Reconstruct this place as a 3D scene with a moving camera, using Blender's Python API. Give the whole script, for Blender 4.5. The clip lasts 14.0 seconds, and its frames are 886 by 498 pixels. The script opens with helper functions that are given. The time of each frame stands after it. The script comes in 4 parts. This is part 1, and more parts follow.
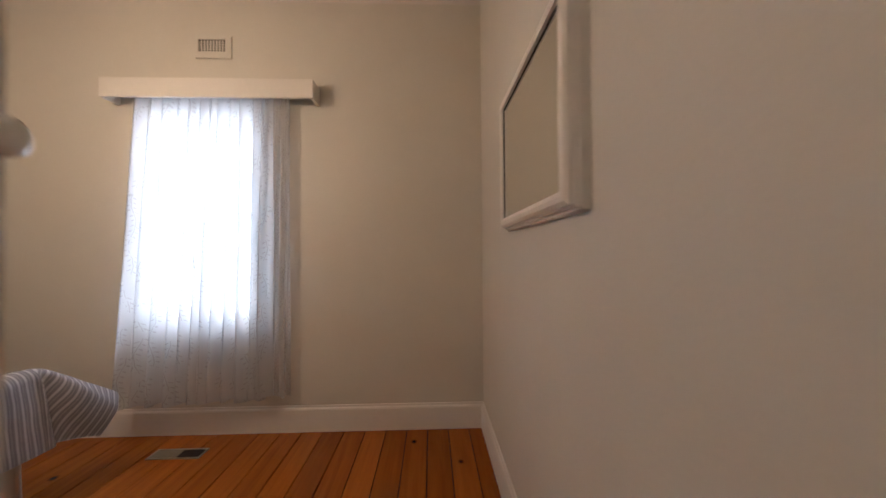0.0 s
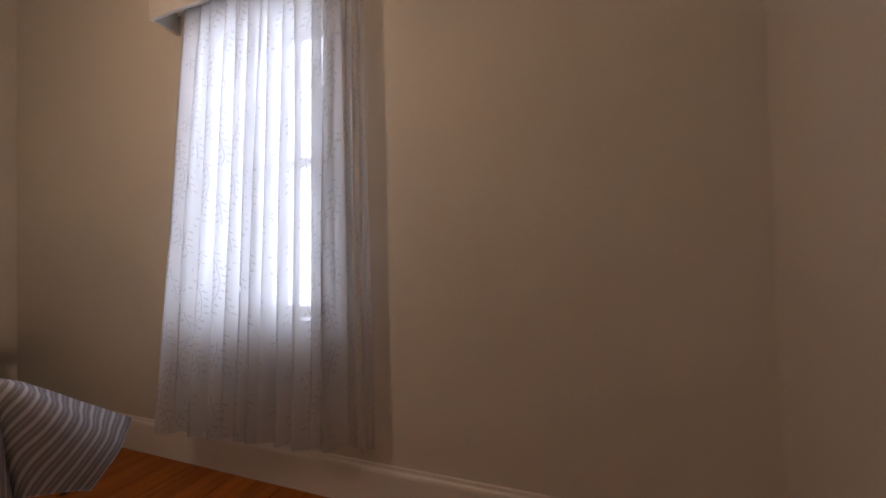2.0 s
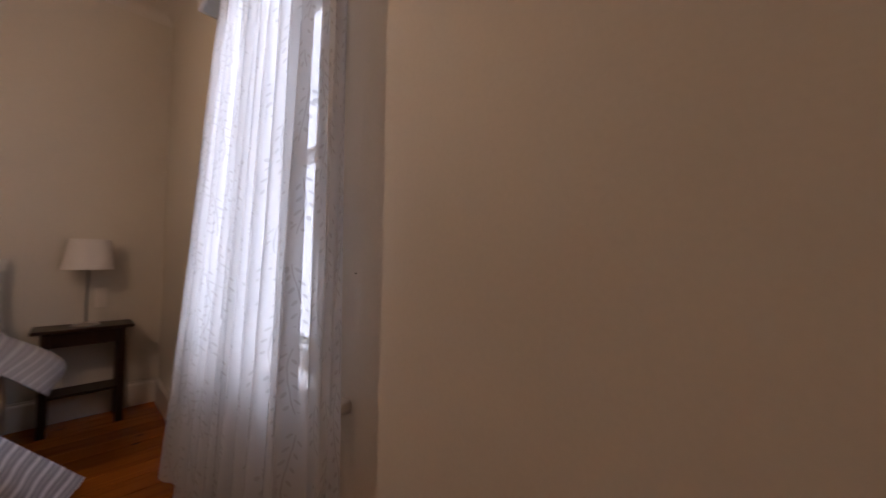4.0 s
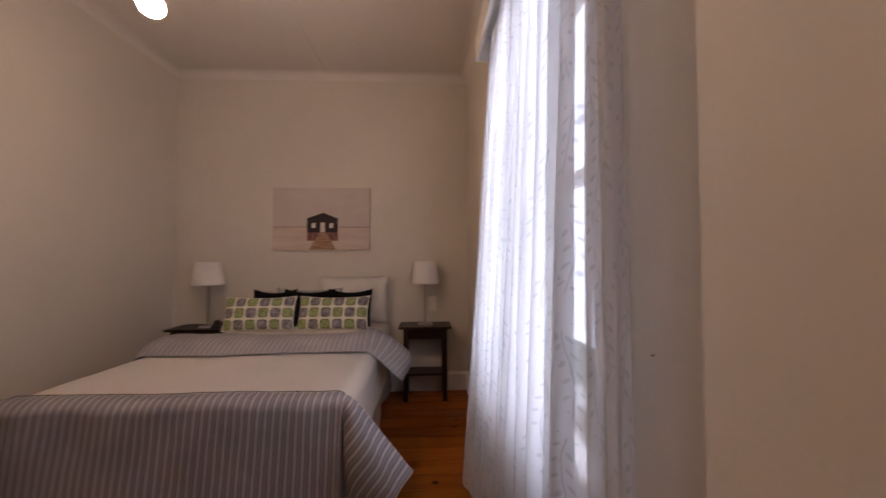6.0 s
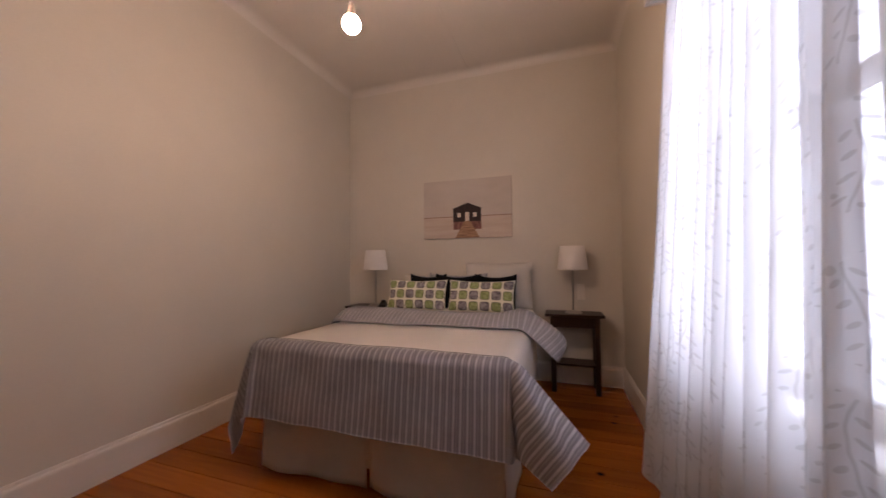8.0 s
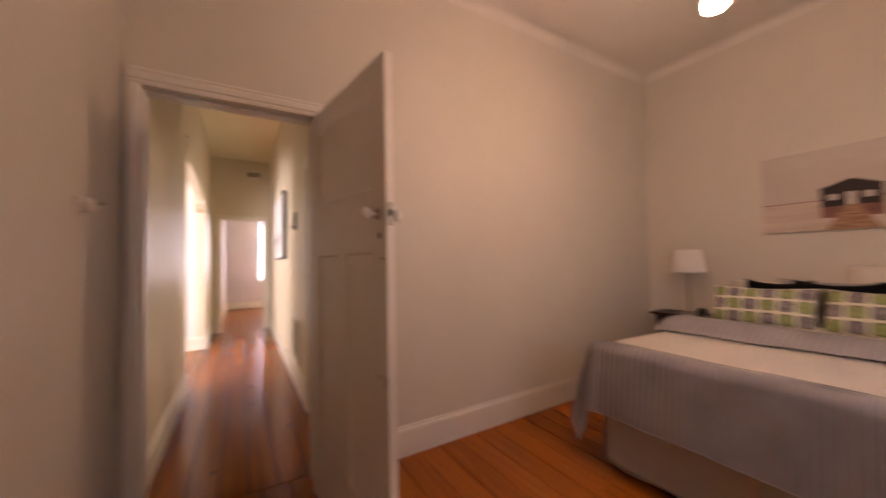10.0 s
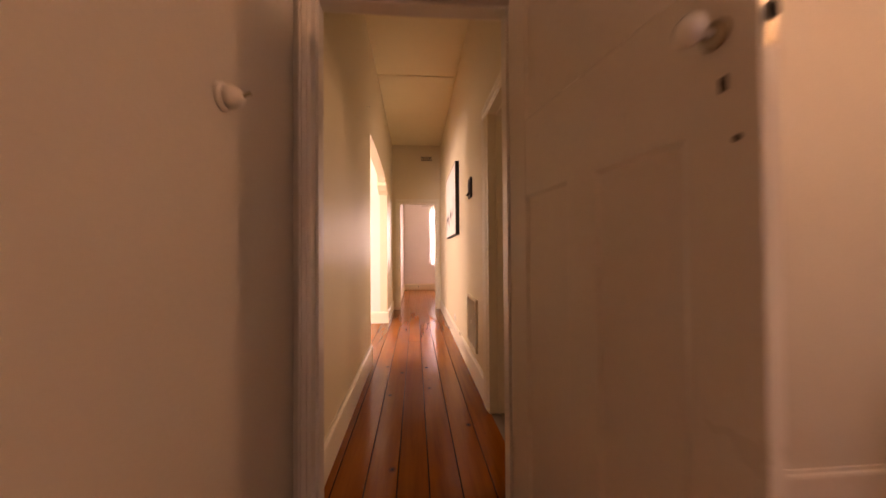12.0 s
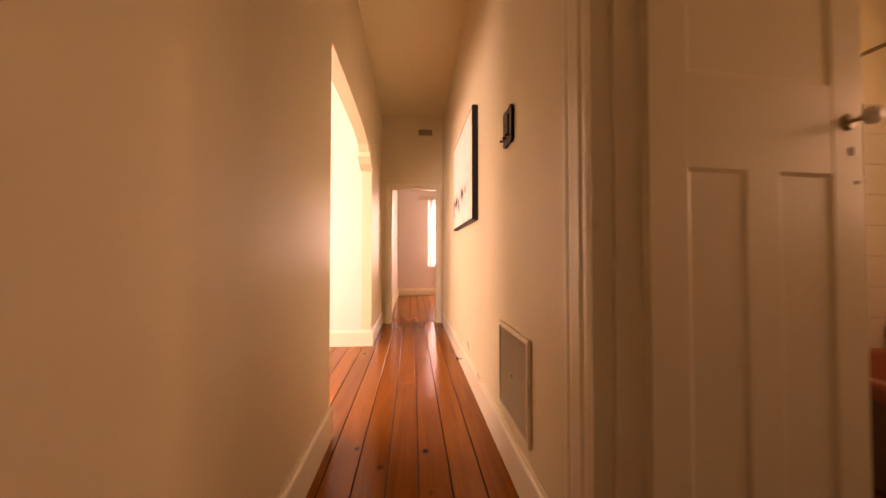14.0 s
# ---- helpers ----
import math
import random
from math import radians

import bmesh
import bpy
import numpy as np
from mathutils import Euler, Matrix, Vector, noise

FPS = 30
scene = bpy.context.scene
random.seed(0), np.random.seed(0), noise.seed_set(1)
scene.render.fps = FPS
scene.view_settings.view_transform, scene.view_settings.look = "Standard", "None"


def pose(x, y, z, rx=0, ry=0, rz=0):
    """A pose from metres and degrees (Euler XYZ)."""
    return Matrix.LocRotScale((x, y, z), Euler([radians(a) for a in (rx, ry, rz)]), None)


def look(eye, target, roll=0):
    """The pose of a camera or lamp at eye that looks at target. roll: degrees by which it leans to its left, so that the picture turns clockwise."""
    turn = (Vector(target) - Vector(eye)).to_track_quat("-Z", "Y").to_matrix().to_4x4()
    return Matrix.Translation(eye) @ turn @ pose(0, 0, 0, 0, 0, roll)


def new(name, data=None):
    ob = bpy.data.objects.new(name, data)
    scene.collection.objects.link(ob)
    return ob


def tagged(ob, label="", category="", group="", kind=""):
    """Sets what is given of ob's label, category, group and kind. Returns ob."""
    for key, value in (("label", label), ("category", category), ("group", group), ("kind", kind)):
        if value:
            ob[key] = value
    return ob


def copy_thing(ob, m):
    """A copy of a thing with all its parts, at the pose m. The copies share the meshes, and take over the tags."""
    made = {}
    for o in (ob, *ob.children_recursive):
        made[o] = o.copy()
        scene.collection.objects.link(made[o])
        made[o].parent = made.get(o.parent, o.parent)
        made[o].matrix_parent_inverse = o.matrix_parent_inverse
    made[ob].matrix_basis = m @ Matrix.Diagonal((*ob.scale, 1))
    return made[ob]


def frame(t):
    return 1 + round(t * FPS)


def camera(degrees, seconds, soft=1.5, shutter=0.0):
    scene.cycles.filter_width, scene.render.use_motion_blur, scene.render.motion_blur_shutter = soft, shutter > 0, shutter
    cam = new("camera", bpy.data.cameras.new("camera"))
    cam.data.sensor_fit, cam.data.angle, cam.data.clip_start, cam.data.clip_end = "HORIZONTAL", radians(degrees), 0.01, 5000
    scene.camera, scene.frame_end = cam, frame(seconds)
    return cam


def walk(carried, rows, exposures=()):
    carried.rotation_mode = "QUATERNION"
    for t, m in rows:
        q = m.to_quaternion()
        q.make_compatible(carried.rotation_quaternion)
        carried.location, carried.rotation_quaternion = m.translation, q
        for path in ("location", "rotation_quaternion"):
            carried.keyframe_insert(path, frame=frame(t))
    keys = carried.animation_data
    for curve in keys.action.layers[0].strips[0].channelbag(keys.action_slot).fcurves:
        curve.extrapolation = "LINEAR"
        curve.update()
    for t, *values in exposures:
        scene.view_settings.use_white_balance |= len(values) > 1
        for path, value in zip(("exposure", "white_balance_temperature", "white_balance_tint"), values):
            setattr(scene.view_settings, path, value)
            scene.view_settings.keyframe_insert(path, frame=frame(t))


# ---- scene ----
cam = camera(104.9, 14.0, shutter=0.6)
PATH = [
    (0, (-0.383, 0.396, 1.3), (-0.314, 2.395, 1.323), -0.4),
    (0.3, (-0.429, 0.589, 1.257), (-0.384, 2.588, 1.28), -0.3),
    (0.6, (-0.457, 0.772, 1.255), (-0.408, 2.771, 1.273), -0.2),
    (1, (-0.51, 0.958, 1.203), (-0.519, 2.958, 1.217), -0.2),
    (1.5, (-0.572, 1.253, 1.157), (-0.902, 3.225, 1.177), -0.7),
    (2, (-0.631, 1.609, 1.089), (-1.281, 3.5, 1.132), -1.6),
    (2.2, (-0.674, 1.718, 1.085), (-1.384, 3.588, 1.135), -1.6),
    (4.3, (-0.667, 2.489, 1.235), (-2.197, 3.776, 1.3), 0.9),
    (4.5, (-0.715, 2.513, 1.279), (-2.357, 3.653, 1.328), 0.8),
    (5, (-0.775, 2.534, 1.394), (-2.576, 3.405, 1.404), 0.5),
    (5.5, (-0.85, 2.545, 1.323), (-2.798, 2.994, 1.392), -0.5),
    (6, (-0.857, 2.544, 1.322), (-2.854, 2.626, 1.386), -0.2),
    (6.5, (-0.839, 2.477, 1.273), (-2.834, 2.344, 1.338), 0.7),
    (7, (-0.837, 2.429, 1.231), (-2.813, 2.124, 1.28), 0.2),
    (7.2, (-0.838, 2.414, 1.206), (-2.804, 2.052, 1.258), 0.1),
    (9.3, (-0.667, 2.224, 1.171), (-2.248, 1.0, 1.217), -0.5),
    (9.5, (-0.603, 2.169, 1.219), (-2.094, 0.837, 1.252), -0.3),
    (9.8, (-0.528, 2.118, 1.243), (-1.756, 0.54, 1.304), -0.8),
    (10, (-0.476, 2.079, 1.254), (-1.495, 0.359, 1.323), -1.2),
    (10.2, (-0.47, 2.04, 1.294), (-1.249, 0.198, 1.348), -0.8),
    (10.5, (-0.441, 2.025, 1.299), (-1.025, 0.113, 1.358), -0.6),
    (11, (-0.505, 1.864, 1.245), (-0.742, -0.121, 1.287), -0.5),
    (11.5, (-0.533, 1.653, 1.157), (-0.656, -0.343, 1.195), -0.8),
    (12, (-0.454, 1.311, 1.093), (-0.616, -0.682, 1.125), -0.4),
    (12.5, (-0.446, 0.949, 1.051), (-0.571, -1.047, 1.086), -0.4),
    (13, (-0.45, 0.58, 1.043), (-0.547, -1.418, 1.076), -0.2),
    (13.5, (-0.468, 0.239, 1.051), (-0.607, -1.756, 1.084), -0.4),
    (14, (-0.482, -0.141, 1.056), (-0.661, -2.133, 1.097), -0.0),
]
walk(cam, [(t, look(eye, target, roll)) for t, eye, target, roll in PATH],
     exposures=[(0, -0.04, 5550, 12), (1, -0.74, 5750, 15), (2, -0.82, 5850, 19), (4.5, -0.86, 6000, 24), (5.5, -0.66, 5950, 25), (6.5, -0.56, 5870, 25),
                (7.2, -0.48, 5870, 25), (9.5, -0.22, 6650, 34), (10.5, -0.14, 7100, 36), (11.5, -0.28, 8000, 42), (12.2, -0.32, 9900, 52), (13, -0.12, 11100, 58), (14, -0.30, 11900, 58)])

# ---- light ----
world = bpy.data.worlds.new("sky")
scene.world = world
world.use_nodes = True
wn = world.node_tree
sky = wn.nodes.new("ShaderNodeTexSky")
sky.sky_type, sky.sun_disc = "NISHITA", False
sky.sun_elevation, sky.sun_rotation = radians(52), radians(192)
wn.nodes["Background"].inputs[1].default_value = 0.15
wn.links.new(sky.outputs[0], wn.nodes["Background"].inputs[0])


def lamp(name, kind, m, energy, colour, **settings):
    data = bpy.data.lights.new(name, kind)
    data.energy, data.color = energy, colour
    for key, value in settings.items():
        setattr(data, key, value)
    ob = new(name, data)
    ob.matrix_world = m
    return ob


sun = lamp("sun", "SUN", look((-2, -9, 12), (0, 0, 0)), 3.0, (1, 0.95, 0.87), angle=radians(0.6))
DAY = (0.80, 0.90, 1.0)
lamp("window_daylight", "AREA", look((-2.045, 3.005, 1.57), (-2.045, 0, 1.57)), 16.5, DAY, shape="RECTANGLE", size=0.76, size_y=1.46)
# Two lamps in unseen added windows, split to soften light on the hall wall.
lamp("lounge_daylight", "AREA", look((3.56, -2.62, 1.52), (0, -2.62, 1.15)), 135, (0.88, 0.94, 1.0), shape="RECTANGLE", size=2.0, size_y=1.5)
lamp("lounge_daylight", "AREA", look((1.95, -1.06, 1.52), (1.2, -4.2, 1.6)), 135, (0.88, 0.94, 1.0), shape="RECTANGLE", size=2.0, size_y=1.5)
# Warm fill added to light the bathroom door; its window is unseen.
lamp("bathroom_daylight", "AREA", look((-3.86, -0.78, 1.80), (-1.5, -0.70, 1.6)), 20, (1, 0.80, 0.55), shape="RECTANGLE", size=0.96, size_y=1.0)
lamp("far_room_daylight", "AREA", look((-1.6, -9.62, 1.65), (-2.2, -6, 1.2)), 230, (0.95, 0.96, 1.0), shape="RECTANGLE", size=1.3, size_y=1.7)


# ---- materials ----
def nodes_of(name):
    m = bpy.data.materials.new(name)
    m.use_nodes = True
    t = m.node_tree
    return m, t, t.nodes["Principled BSDF"]


def node(t, kind, **values):
    n = t.nodes.new(kind)
    for key, value in values.items():
        if key in n.inputs:
            n.inputs[key].default_value = value
        else:
            setattr(n, key, value)
    return n


def ramp(t, source, stops):
    n = t.nodes.new("ShaderNodeValToRGB")
    e = n.color_ramp.elements
    while len(e) < len(stops):
        e.new(0.5)
    for i, (p, c) in enumerate(stops):
        e[i].position, e[i].color = p, (*c, 1) if len(c) == 3 else c
    t.links.new(source, n.inputs[0])
    return n.outputs[0]


def mixed(t, fac, a, b, mode="MIX"):
    n = t.nodes.new("ShaderNodeMix")
    n.data_type, n.blend_type = "RGBA", mode
    for i, v in ((0, fac), (6, a), (7, b)):
        if hasattr(v, "links"):
            t.links.new(v, n.inputs[i])
        elif i and len(v) == 3:
            n.inputs[i].default_value = (*v, 1)
        else:
            n.inputs[i].default_value = v
    return n.outputs[2]


def surface(name, base, rough=0.5, vary=0.06, scale=2.0, grain=60.0, bump=0.02, metal=0.0, coat=0.0, spec=0.5):
    """A painted or plain surface with broad and fine variation."""
    m, t, p = nodes_of(name)
    co = node(t, "ShaderNodeTexCoord")
    broad = node(t, "ShaderNodeTexNoise", Scale=scale, Detail=5.0, Roughness=0.6)
    fine = node(t, "ShaderNodeTexNoise", Scale=grain, Detail=4.0)
    for n in (broad, fine):
        t.links.new(co.outputs["Object"], n.inputs["Vector"])
    dark = [c * (1 - 2.2 * vary) for c in base]
    light = [min(1, c * (1 + 0.6 * vary)) for c in base]
    c = ramp(t, broad.outputs[0], [(0.3, dark), (0.65, light)])
    c = mixed(t, 0.25, c, ramp(t, fine.outputs[0], [(0.35, dark), (0.65, light)]))
    t.links.new(c, p.inputs["Base Color"])
    r = t.nodes.new("ShaderNodeMapRange")
    r.inputs[3].default_value, r.inputs[4].default_value = max(0, rough - 0.08), min(1, rough + 0.08)
    t.links.new(broad.outputs[0], r.inputs[0])
    t.links.new(r.outputs[0], p.inputs["Roughness"])
    p.inputs["Metallic"].default_value = metal
    p.inputs["Coat Weight"].default_value = coat
    p.inputs["Specular IOR Level"].default_value = spec
    if bump:
        b = node(t, "ShaderNodeBump", Strength=bump * 6, Distance=0.004)
        t.links.new(fine.outputs[0], b.inputs["Height"])
        t.links.new(b.outputs[0], p.inputs["Normal"])
    return m


def board_wood(name, stops, rough=0.15, along=1):
    """Varnished boards: long grain, knots, a tone for each piece."""
    m, t, p = nodes_of(name)
    co, info = node(t, "ShaderNodeTexCoord"), node(t, "ShaderNodeObjectInfo")
    shift = node(t, "ShaderNodeVectorMath", operation="SCALE")
    shift.inputs[0].default_value = (7.3, 31.0, 4.1)
    t.links.new(info.outputs["Random"], shift.inputs["Scale"])
    add = node(t, "ShaderNodeVectorMath", operation="ADD")
    t.links.new(co.outputs["Object"], add.inputs[0])
    t.links.new(shift.outputs[0], add.inputs[1])
    flat = node(t, "ShaderNodeMapping")
    flat.inputs["Scale"].default_value = (11, 0.6, 11) if along == 1 else (0.9, 14, 14) if along == 0 else (14, 14, 0.9)
    t.links.new(add.outputs[0], flat.inputs["Vector"])
    grain = node(t, "ShaderNodeTexNoise", Scale=2.2, Detail=7.0, Roughness=0.62, Distortion=1.2)
    t.links.new(flat.outputs[0], grain.inputs["Vector"])
    rings = node(t, "ShaderNodeTexNoise", Scale=0.6, Detail=3.0, Distortion=2.5)
    t.links.new(flat.outputs[0], rings.inputs["Vector"])
    c = mixed(t, 0.45, ramp(t, grain.outputs[0], stops), ramp(t, rings.outputs[0], stops))
    knot = node(t, "ShaderNodeTexVoronoi", Scale=1.0, Randomness=1.0)
    kmap = node(t, "ShaderNodeMapping")
    kmap.inputs["Scale"].default_value = (3.6, 2.9, 0) if along == 1 else (3, 3, 3)
    t.links.new(add.outputs[0], kmap.inputs["Vector"])
    t.links.new(kmap.outputs[0], knot.inputs["Vector"])
    k = ramp(t, knot.outputs["Distance"], [(0.035, (1, 1, 1)), (0.085, (0, 0, 0))])
    c = mixed(t, k, c, tuple(v * 0.16 for v in stops[0][1]))
    tone = ramp(t, info.outputs["Random"], [(0.0, (0.80, 0.76, 0.72)), (0.5, (0.97, 0.95, 0.93)), (1.0, (1.14, 1.15, 1.17))])
    c = mixed(t, 1.0, c, tone, "MULTIPLY")
    t.links.new(c, p.inputs["Base Color"])
    p.inputs["Specular IOR Level"].default_value = 0.18
    wear = node(t, "ShaderNodeTexNoise", Scale=3.0, Detail=4.0)
    t.links.new(co.outputs["Object"], wear.inputs["Vector"])
    r = node(t, "ShaderNodeMapRange")
    r.inputs[3].default_value, r.inputs[4].default_value = rough - 0.04, rough + 0.06
    t.links.new(wear.outputs[0], r.inputs[0])
    t.links.new(r.outputs[0], p.inputs["Roughness"])
    b = node(t, "ShaderNodeBump", Strength=0.05, Distance=0.002)
    t.links.new(grain.outputs[0], b.inputs["Height"])
    t.links.new(b.outputs[0], p.inputs["Normal"])
    return m


PINE = [(0.22, (0.190, 0.044, 0.0035)), (0.50, (0.285, 0.080, 0.007)), (0.78, (0.365, 0.117, 0.011))]
boards = board_wood("pine_boards", PINE, 0.18)
bed_paint = surface("bedroom_paint", (0.585, 0.535, 0.458), 0.62, 0.035, 1.2, 90, 0.015)
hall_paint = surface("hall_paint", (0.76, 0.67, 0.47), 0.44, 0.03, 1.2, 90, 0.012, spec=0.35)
lounge_paint = surface("lounge_paint", (0.76, 0.73, 0.65), 0.5, 0.03, 1.2, 90, 0.012)
ceiling_paint = surface("ceiling_paint", (0.63, 0.58, 0.52), 0.7, 0.03, 1.0, 80, 0.015)
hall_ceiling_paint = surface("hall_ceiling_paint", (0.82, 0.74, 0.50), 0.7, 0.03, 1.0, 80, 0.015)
gloss_white = surface("gloss_enamel", (0.68, 0.63, 0.565), 0.30, 0.03, 2.0, 40, 0.012)
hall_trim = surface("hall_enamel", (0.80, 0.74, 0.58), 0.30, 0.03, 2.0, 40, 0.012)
subfloor_dark = surface("floor_gap", (0.015, 0.008, 0.005), 0.9, 0.1)
brass_dull = surface("dull_metal", (0.42, 0.36, 0.26), 0.42, 0.15, 8, 80, 0.02, 1.0)
porcelain = surface("porcelain", (0.80, 0.77, 0.72), 0.15, 0.02, 4, 40, 0.0)
ground_mat = surface("ground_grass", (0.06, 0.075, 0.035), 0.9, 0.3, 1.5, 40, 0.05)


def glass_material(name, tint=(1, 1, 1), rough=0.0):
    m, t, p = nodes_of(name)
    p.inputs["Base Color"].default_value = (*tint, 1)
    p.inputs["Roughness"].default_value = rough
    p.inputs["Transmission Weight"].default_value = 1.0
    p.inputs["IOR"].default_value = 1.45
    return m


window_glass = glass_material("window_glass")


# ---- mesh helpers ----
def block(bm, x0, x1, y0, y1, z0, z1, bevel=0.0):
    """Adds a box to bm, its edges bevelled where asked."""
    made = bmesh.ops.create_cube(bm, size=1.0)["verts"]
    bmesh.ops.transform(bm, verts=made, matrix=Matrix.Translation(((x0 + x1) / 2, (y0 + y1) / 2, (z0 + z1) / 2))
                        @ Matrix.Diagonal((abs(x1 - x0), abs(y1 - y0), abs(z1 - z0), 1)))
    if bevel:
        edges = list({e for v in made for e in v.link_edges})
        bmesh.ops.bevel(bm, geom=edges, offset=bevel, segments=2, profile=0.5, affect="EDGES")
    return bm


def boxed(*args, **kw):
    return block(bmesh.new(), *args, **kw)


def lathe(profile, segments=24, axis="z"):
    """A turned shape from (radius, height) pairs."""
    bm = bmesh.new()
    rings = []
    for r, h in profile:
        ring = []
        for i in range(segments):
            a = 2 * math.pi * i / segments
            ring.append(bm.verts.new((r * math.cos(a), r * math.sin(a), h)))
        rings.append(ring)
    for a, b in zip(rings, rings[1:]):
        for i in range(segments):
            j = (i + 1) % segments
            bm.faces.new((a[i], a[j], b[j], b[i]))
    bm.faces.new(rings[0][::-1])
    bm.faces.new(rings[-1])
    if axis == "x":
        bm.transform(Matrix.Rotation(radians(90), 4, "Y"))
    elif axis == "y":
        bm.transform(Matrix.Rotation(radians(-90), 4, "X"))
    return bm


def sheet(nu, nv, place, size=(1.0, 1.0)):
    """A grid whose point (u, v) in 0..1 lies at place(u, v); its UV map holds u and v times the cloth's size."""
    bm = bmesh.new()
    uv = bm.loops.layers.uv.new("UVMap")
    rows = [[bm.verts.new(place(i / nu, j / nv)) for i in range(nu + 1)] for j in range(nv + 1)]
    for j in range(nv):
        for i in range(nu):
            f = bm.faces.new((rows[j][i], rows[j][i + 1], rows[j + 1][i + 1], rows[j + 1][i]))
            for loop, (a, b) in zip(f.loops, ((i, j), (i + 1, j), (i + 1, j + 1), (i, j + 1))):
                loop[uv].uv = (a / nu * size[0], b / nv * size[1])
    return bm


def extruded(outline, axis, a, b):
    """A prism from a 2D outline, drawn along the axis from a to b."""
    bm = bmesh.new()

    def at(p, d):
        return {"x": (d, p[0], p[1]), "y": (p[0], d, p[1]), "z": (p[0], p[1], d)}[axis]
    low = [bm.verts.new(at(p, a)) for p in outline]
    high = [bm.verts.new(at(p, b)) for p in outline]
    bm.faces.new(low[::-1])
    bm.faces.new(high)
    n = len(outline)
    for i in range(n):
        bm.faces.new((low[i], low[(i + 1) % n], high[(i + 1) % n], high[i]))
    bmesh.ops.recalc_face_normals(bm, faces=bm.faces[:])
    return bm


def meshed(name, bm, material, smooth=False):
    data = bpy.data.meshes.new(name)
    bmesh.ops.recalc_face_normals(bm, faces=bm.faces[:])
    bm.to_mesh(data)
    bm.free()
    for m in material if isinstance(material, (list, tuple)) else (material,):
        data.materials.append(m)
    if smooth:
        for f in data.polygons:
            f.use_smooth = True
    return data


def solid(name, bm, material, label="", category="", group="", kind="", smooth=False, at=None):
    ob = tagged(new(name, meshed(name, bm, material, smooth)), label, category, group, kind)
    if at is not None:
        ob.matrix_world = at
    return ob


def part(name, bm, material, parent, label="", smooth=False, at=None):
    ob = new(name, meshed(name, bm, material, smooth))
    ob.parent = parent
    if at is not None:
        ob.matrix_local = at
    return tagged(ob, label)


def thing(name, label, category, group="", at=None):
    ob = tagged(new(name), label, category, group)
    ob.empty_display_size = 0.1
    if at is not None:
        ob.matrix_world = at
    return ob


def structure(name, bm, material, label, smooth=False):
    return solid(name, bm, material, label, kind="structure", smooth=smooth)


def hold(*obs):
    """Keeps parts that are given in room coordinates in place under a thing that stands elsewhere."""
    bpy.context.view_layer.update()
    for ob in obs:
        ob.matrix_parent_inverse = ob.parent.matrix_world.inverted()


# ---- the shell ----
W, D, H, HH = -4.37, 2.945, 3.25, 3.30     # bedroom west wall, north wall, ceilings
HX = -0.97                                  # hall west wall
bm = bmesh.new()
block(bm, W - 0.15, -0.865, -0.12, 0, 0, H)
block(bm, -0.043, 0.0, -0.12, 0, 0, H)
block(bm, -0.865, -0.043, -0.12, 0, 2.14, H)
wall_south = structure("wall_south", bm, bed_paint, "cream painted plaster wall with the bedroom doorway")
WX0, WX1, WZ0, WZ1 = -2.46, -1.63, 0.80, 2.34   # bedroom window opening
bm = bmesh.new()
block(bm, W - 0.15, WX0, D, D + 0.22, 0, H)
block(bm, WX1, 0.12, D, D + 0.22, 0, H)
block(bm, WX0, WX1, D, D + 0.22, 0, WZ0)
block(bm, WX0, WX1, D, D + 0.22, WZ1, H)
wall_north = structure("wall_north", bm, bed_paint, "cream painted plaster wall with the bedroom window")
wall_west = structure("wall_west", boxed(W - 0.15, W, 0, D, 0, H), bed_paint, "cream painted plaster wall behind the bed")
wall_east = structure("wall_east", boxed(0, 0.12, -0.06, D, 0, H), bed_paint, "cream painted plaster wall with the mirror")
bm = bmesh.new()
block(bm, 0, 0.11, -2.2, -0.06, 0, HH)
arch = [(-2.2, HH), (-2.2, 2.335), (-2.6, 2.345), (-3.0, 2.345), (-3.35, 2.335), (-3.6, 2.32), (-3.75, 2.30), (-3.88, 2.27), (-3.98, 2.20), (-3.98, HH)]
a = extruded(arch, "x", 0, 0.11)
tmp = bpy.data.meshes.new("tmp")
a.to_mesh(tmp)
bm.from_mesh(tmp)
bpy.data.meshes.remove(tmp)
a.free()
block(bm, 0, 0.11, -4.23, -3.98, 2.20, HH)
block(bm, 0, 0.11, -5.56, -4.23, 0, HH)
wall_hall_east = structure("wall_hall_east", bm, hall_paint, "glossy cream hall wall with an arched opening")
structure("arch_corbel", extruded([(-4.23, 2.06), (-4.06, 2.10), (-3.97, 2.16), (-3.96, 2.33), (-4.23, 2.33)], "x", -0.012, 0.125), hall_paint, "cream plaster corbel under the arch")
BY0, BY1 = -1.03, -0.27                     # bathroom doorway
bm = bmesh.new()
block(bm, HX - 0.12, HX, BY1, -0.12, 0, HH)
block(bm, HX - 0.12, HX, -5.56, BY0, 0, HH)
block(bm, HX - 0.12, HX, BY0, BY1, 2.09, HH)
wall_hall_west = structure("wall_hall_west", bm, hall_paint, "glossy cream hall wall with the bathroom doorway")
bm = bmesh.new()
FX0, FX1 = -0.885, -0.125
block(bm, HX - 2.6, FX0, -5.68, -5.56, 0, HH)
block(bm, FX1, 3.8, -5.68, -5.56, 0, HH)
block(bm, FX0, FX1, -5.68, -5.56, 2.15, HH)
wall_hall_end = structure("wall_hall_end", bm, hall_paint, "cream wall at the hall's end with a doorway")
bm = bmesh.new()
block(bm, 0.11, 3.8, -4.35, -4.23, 0, HH)
block(bm, 0.12, 0.9, -1.02, -0.9, 0, HH)
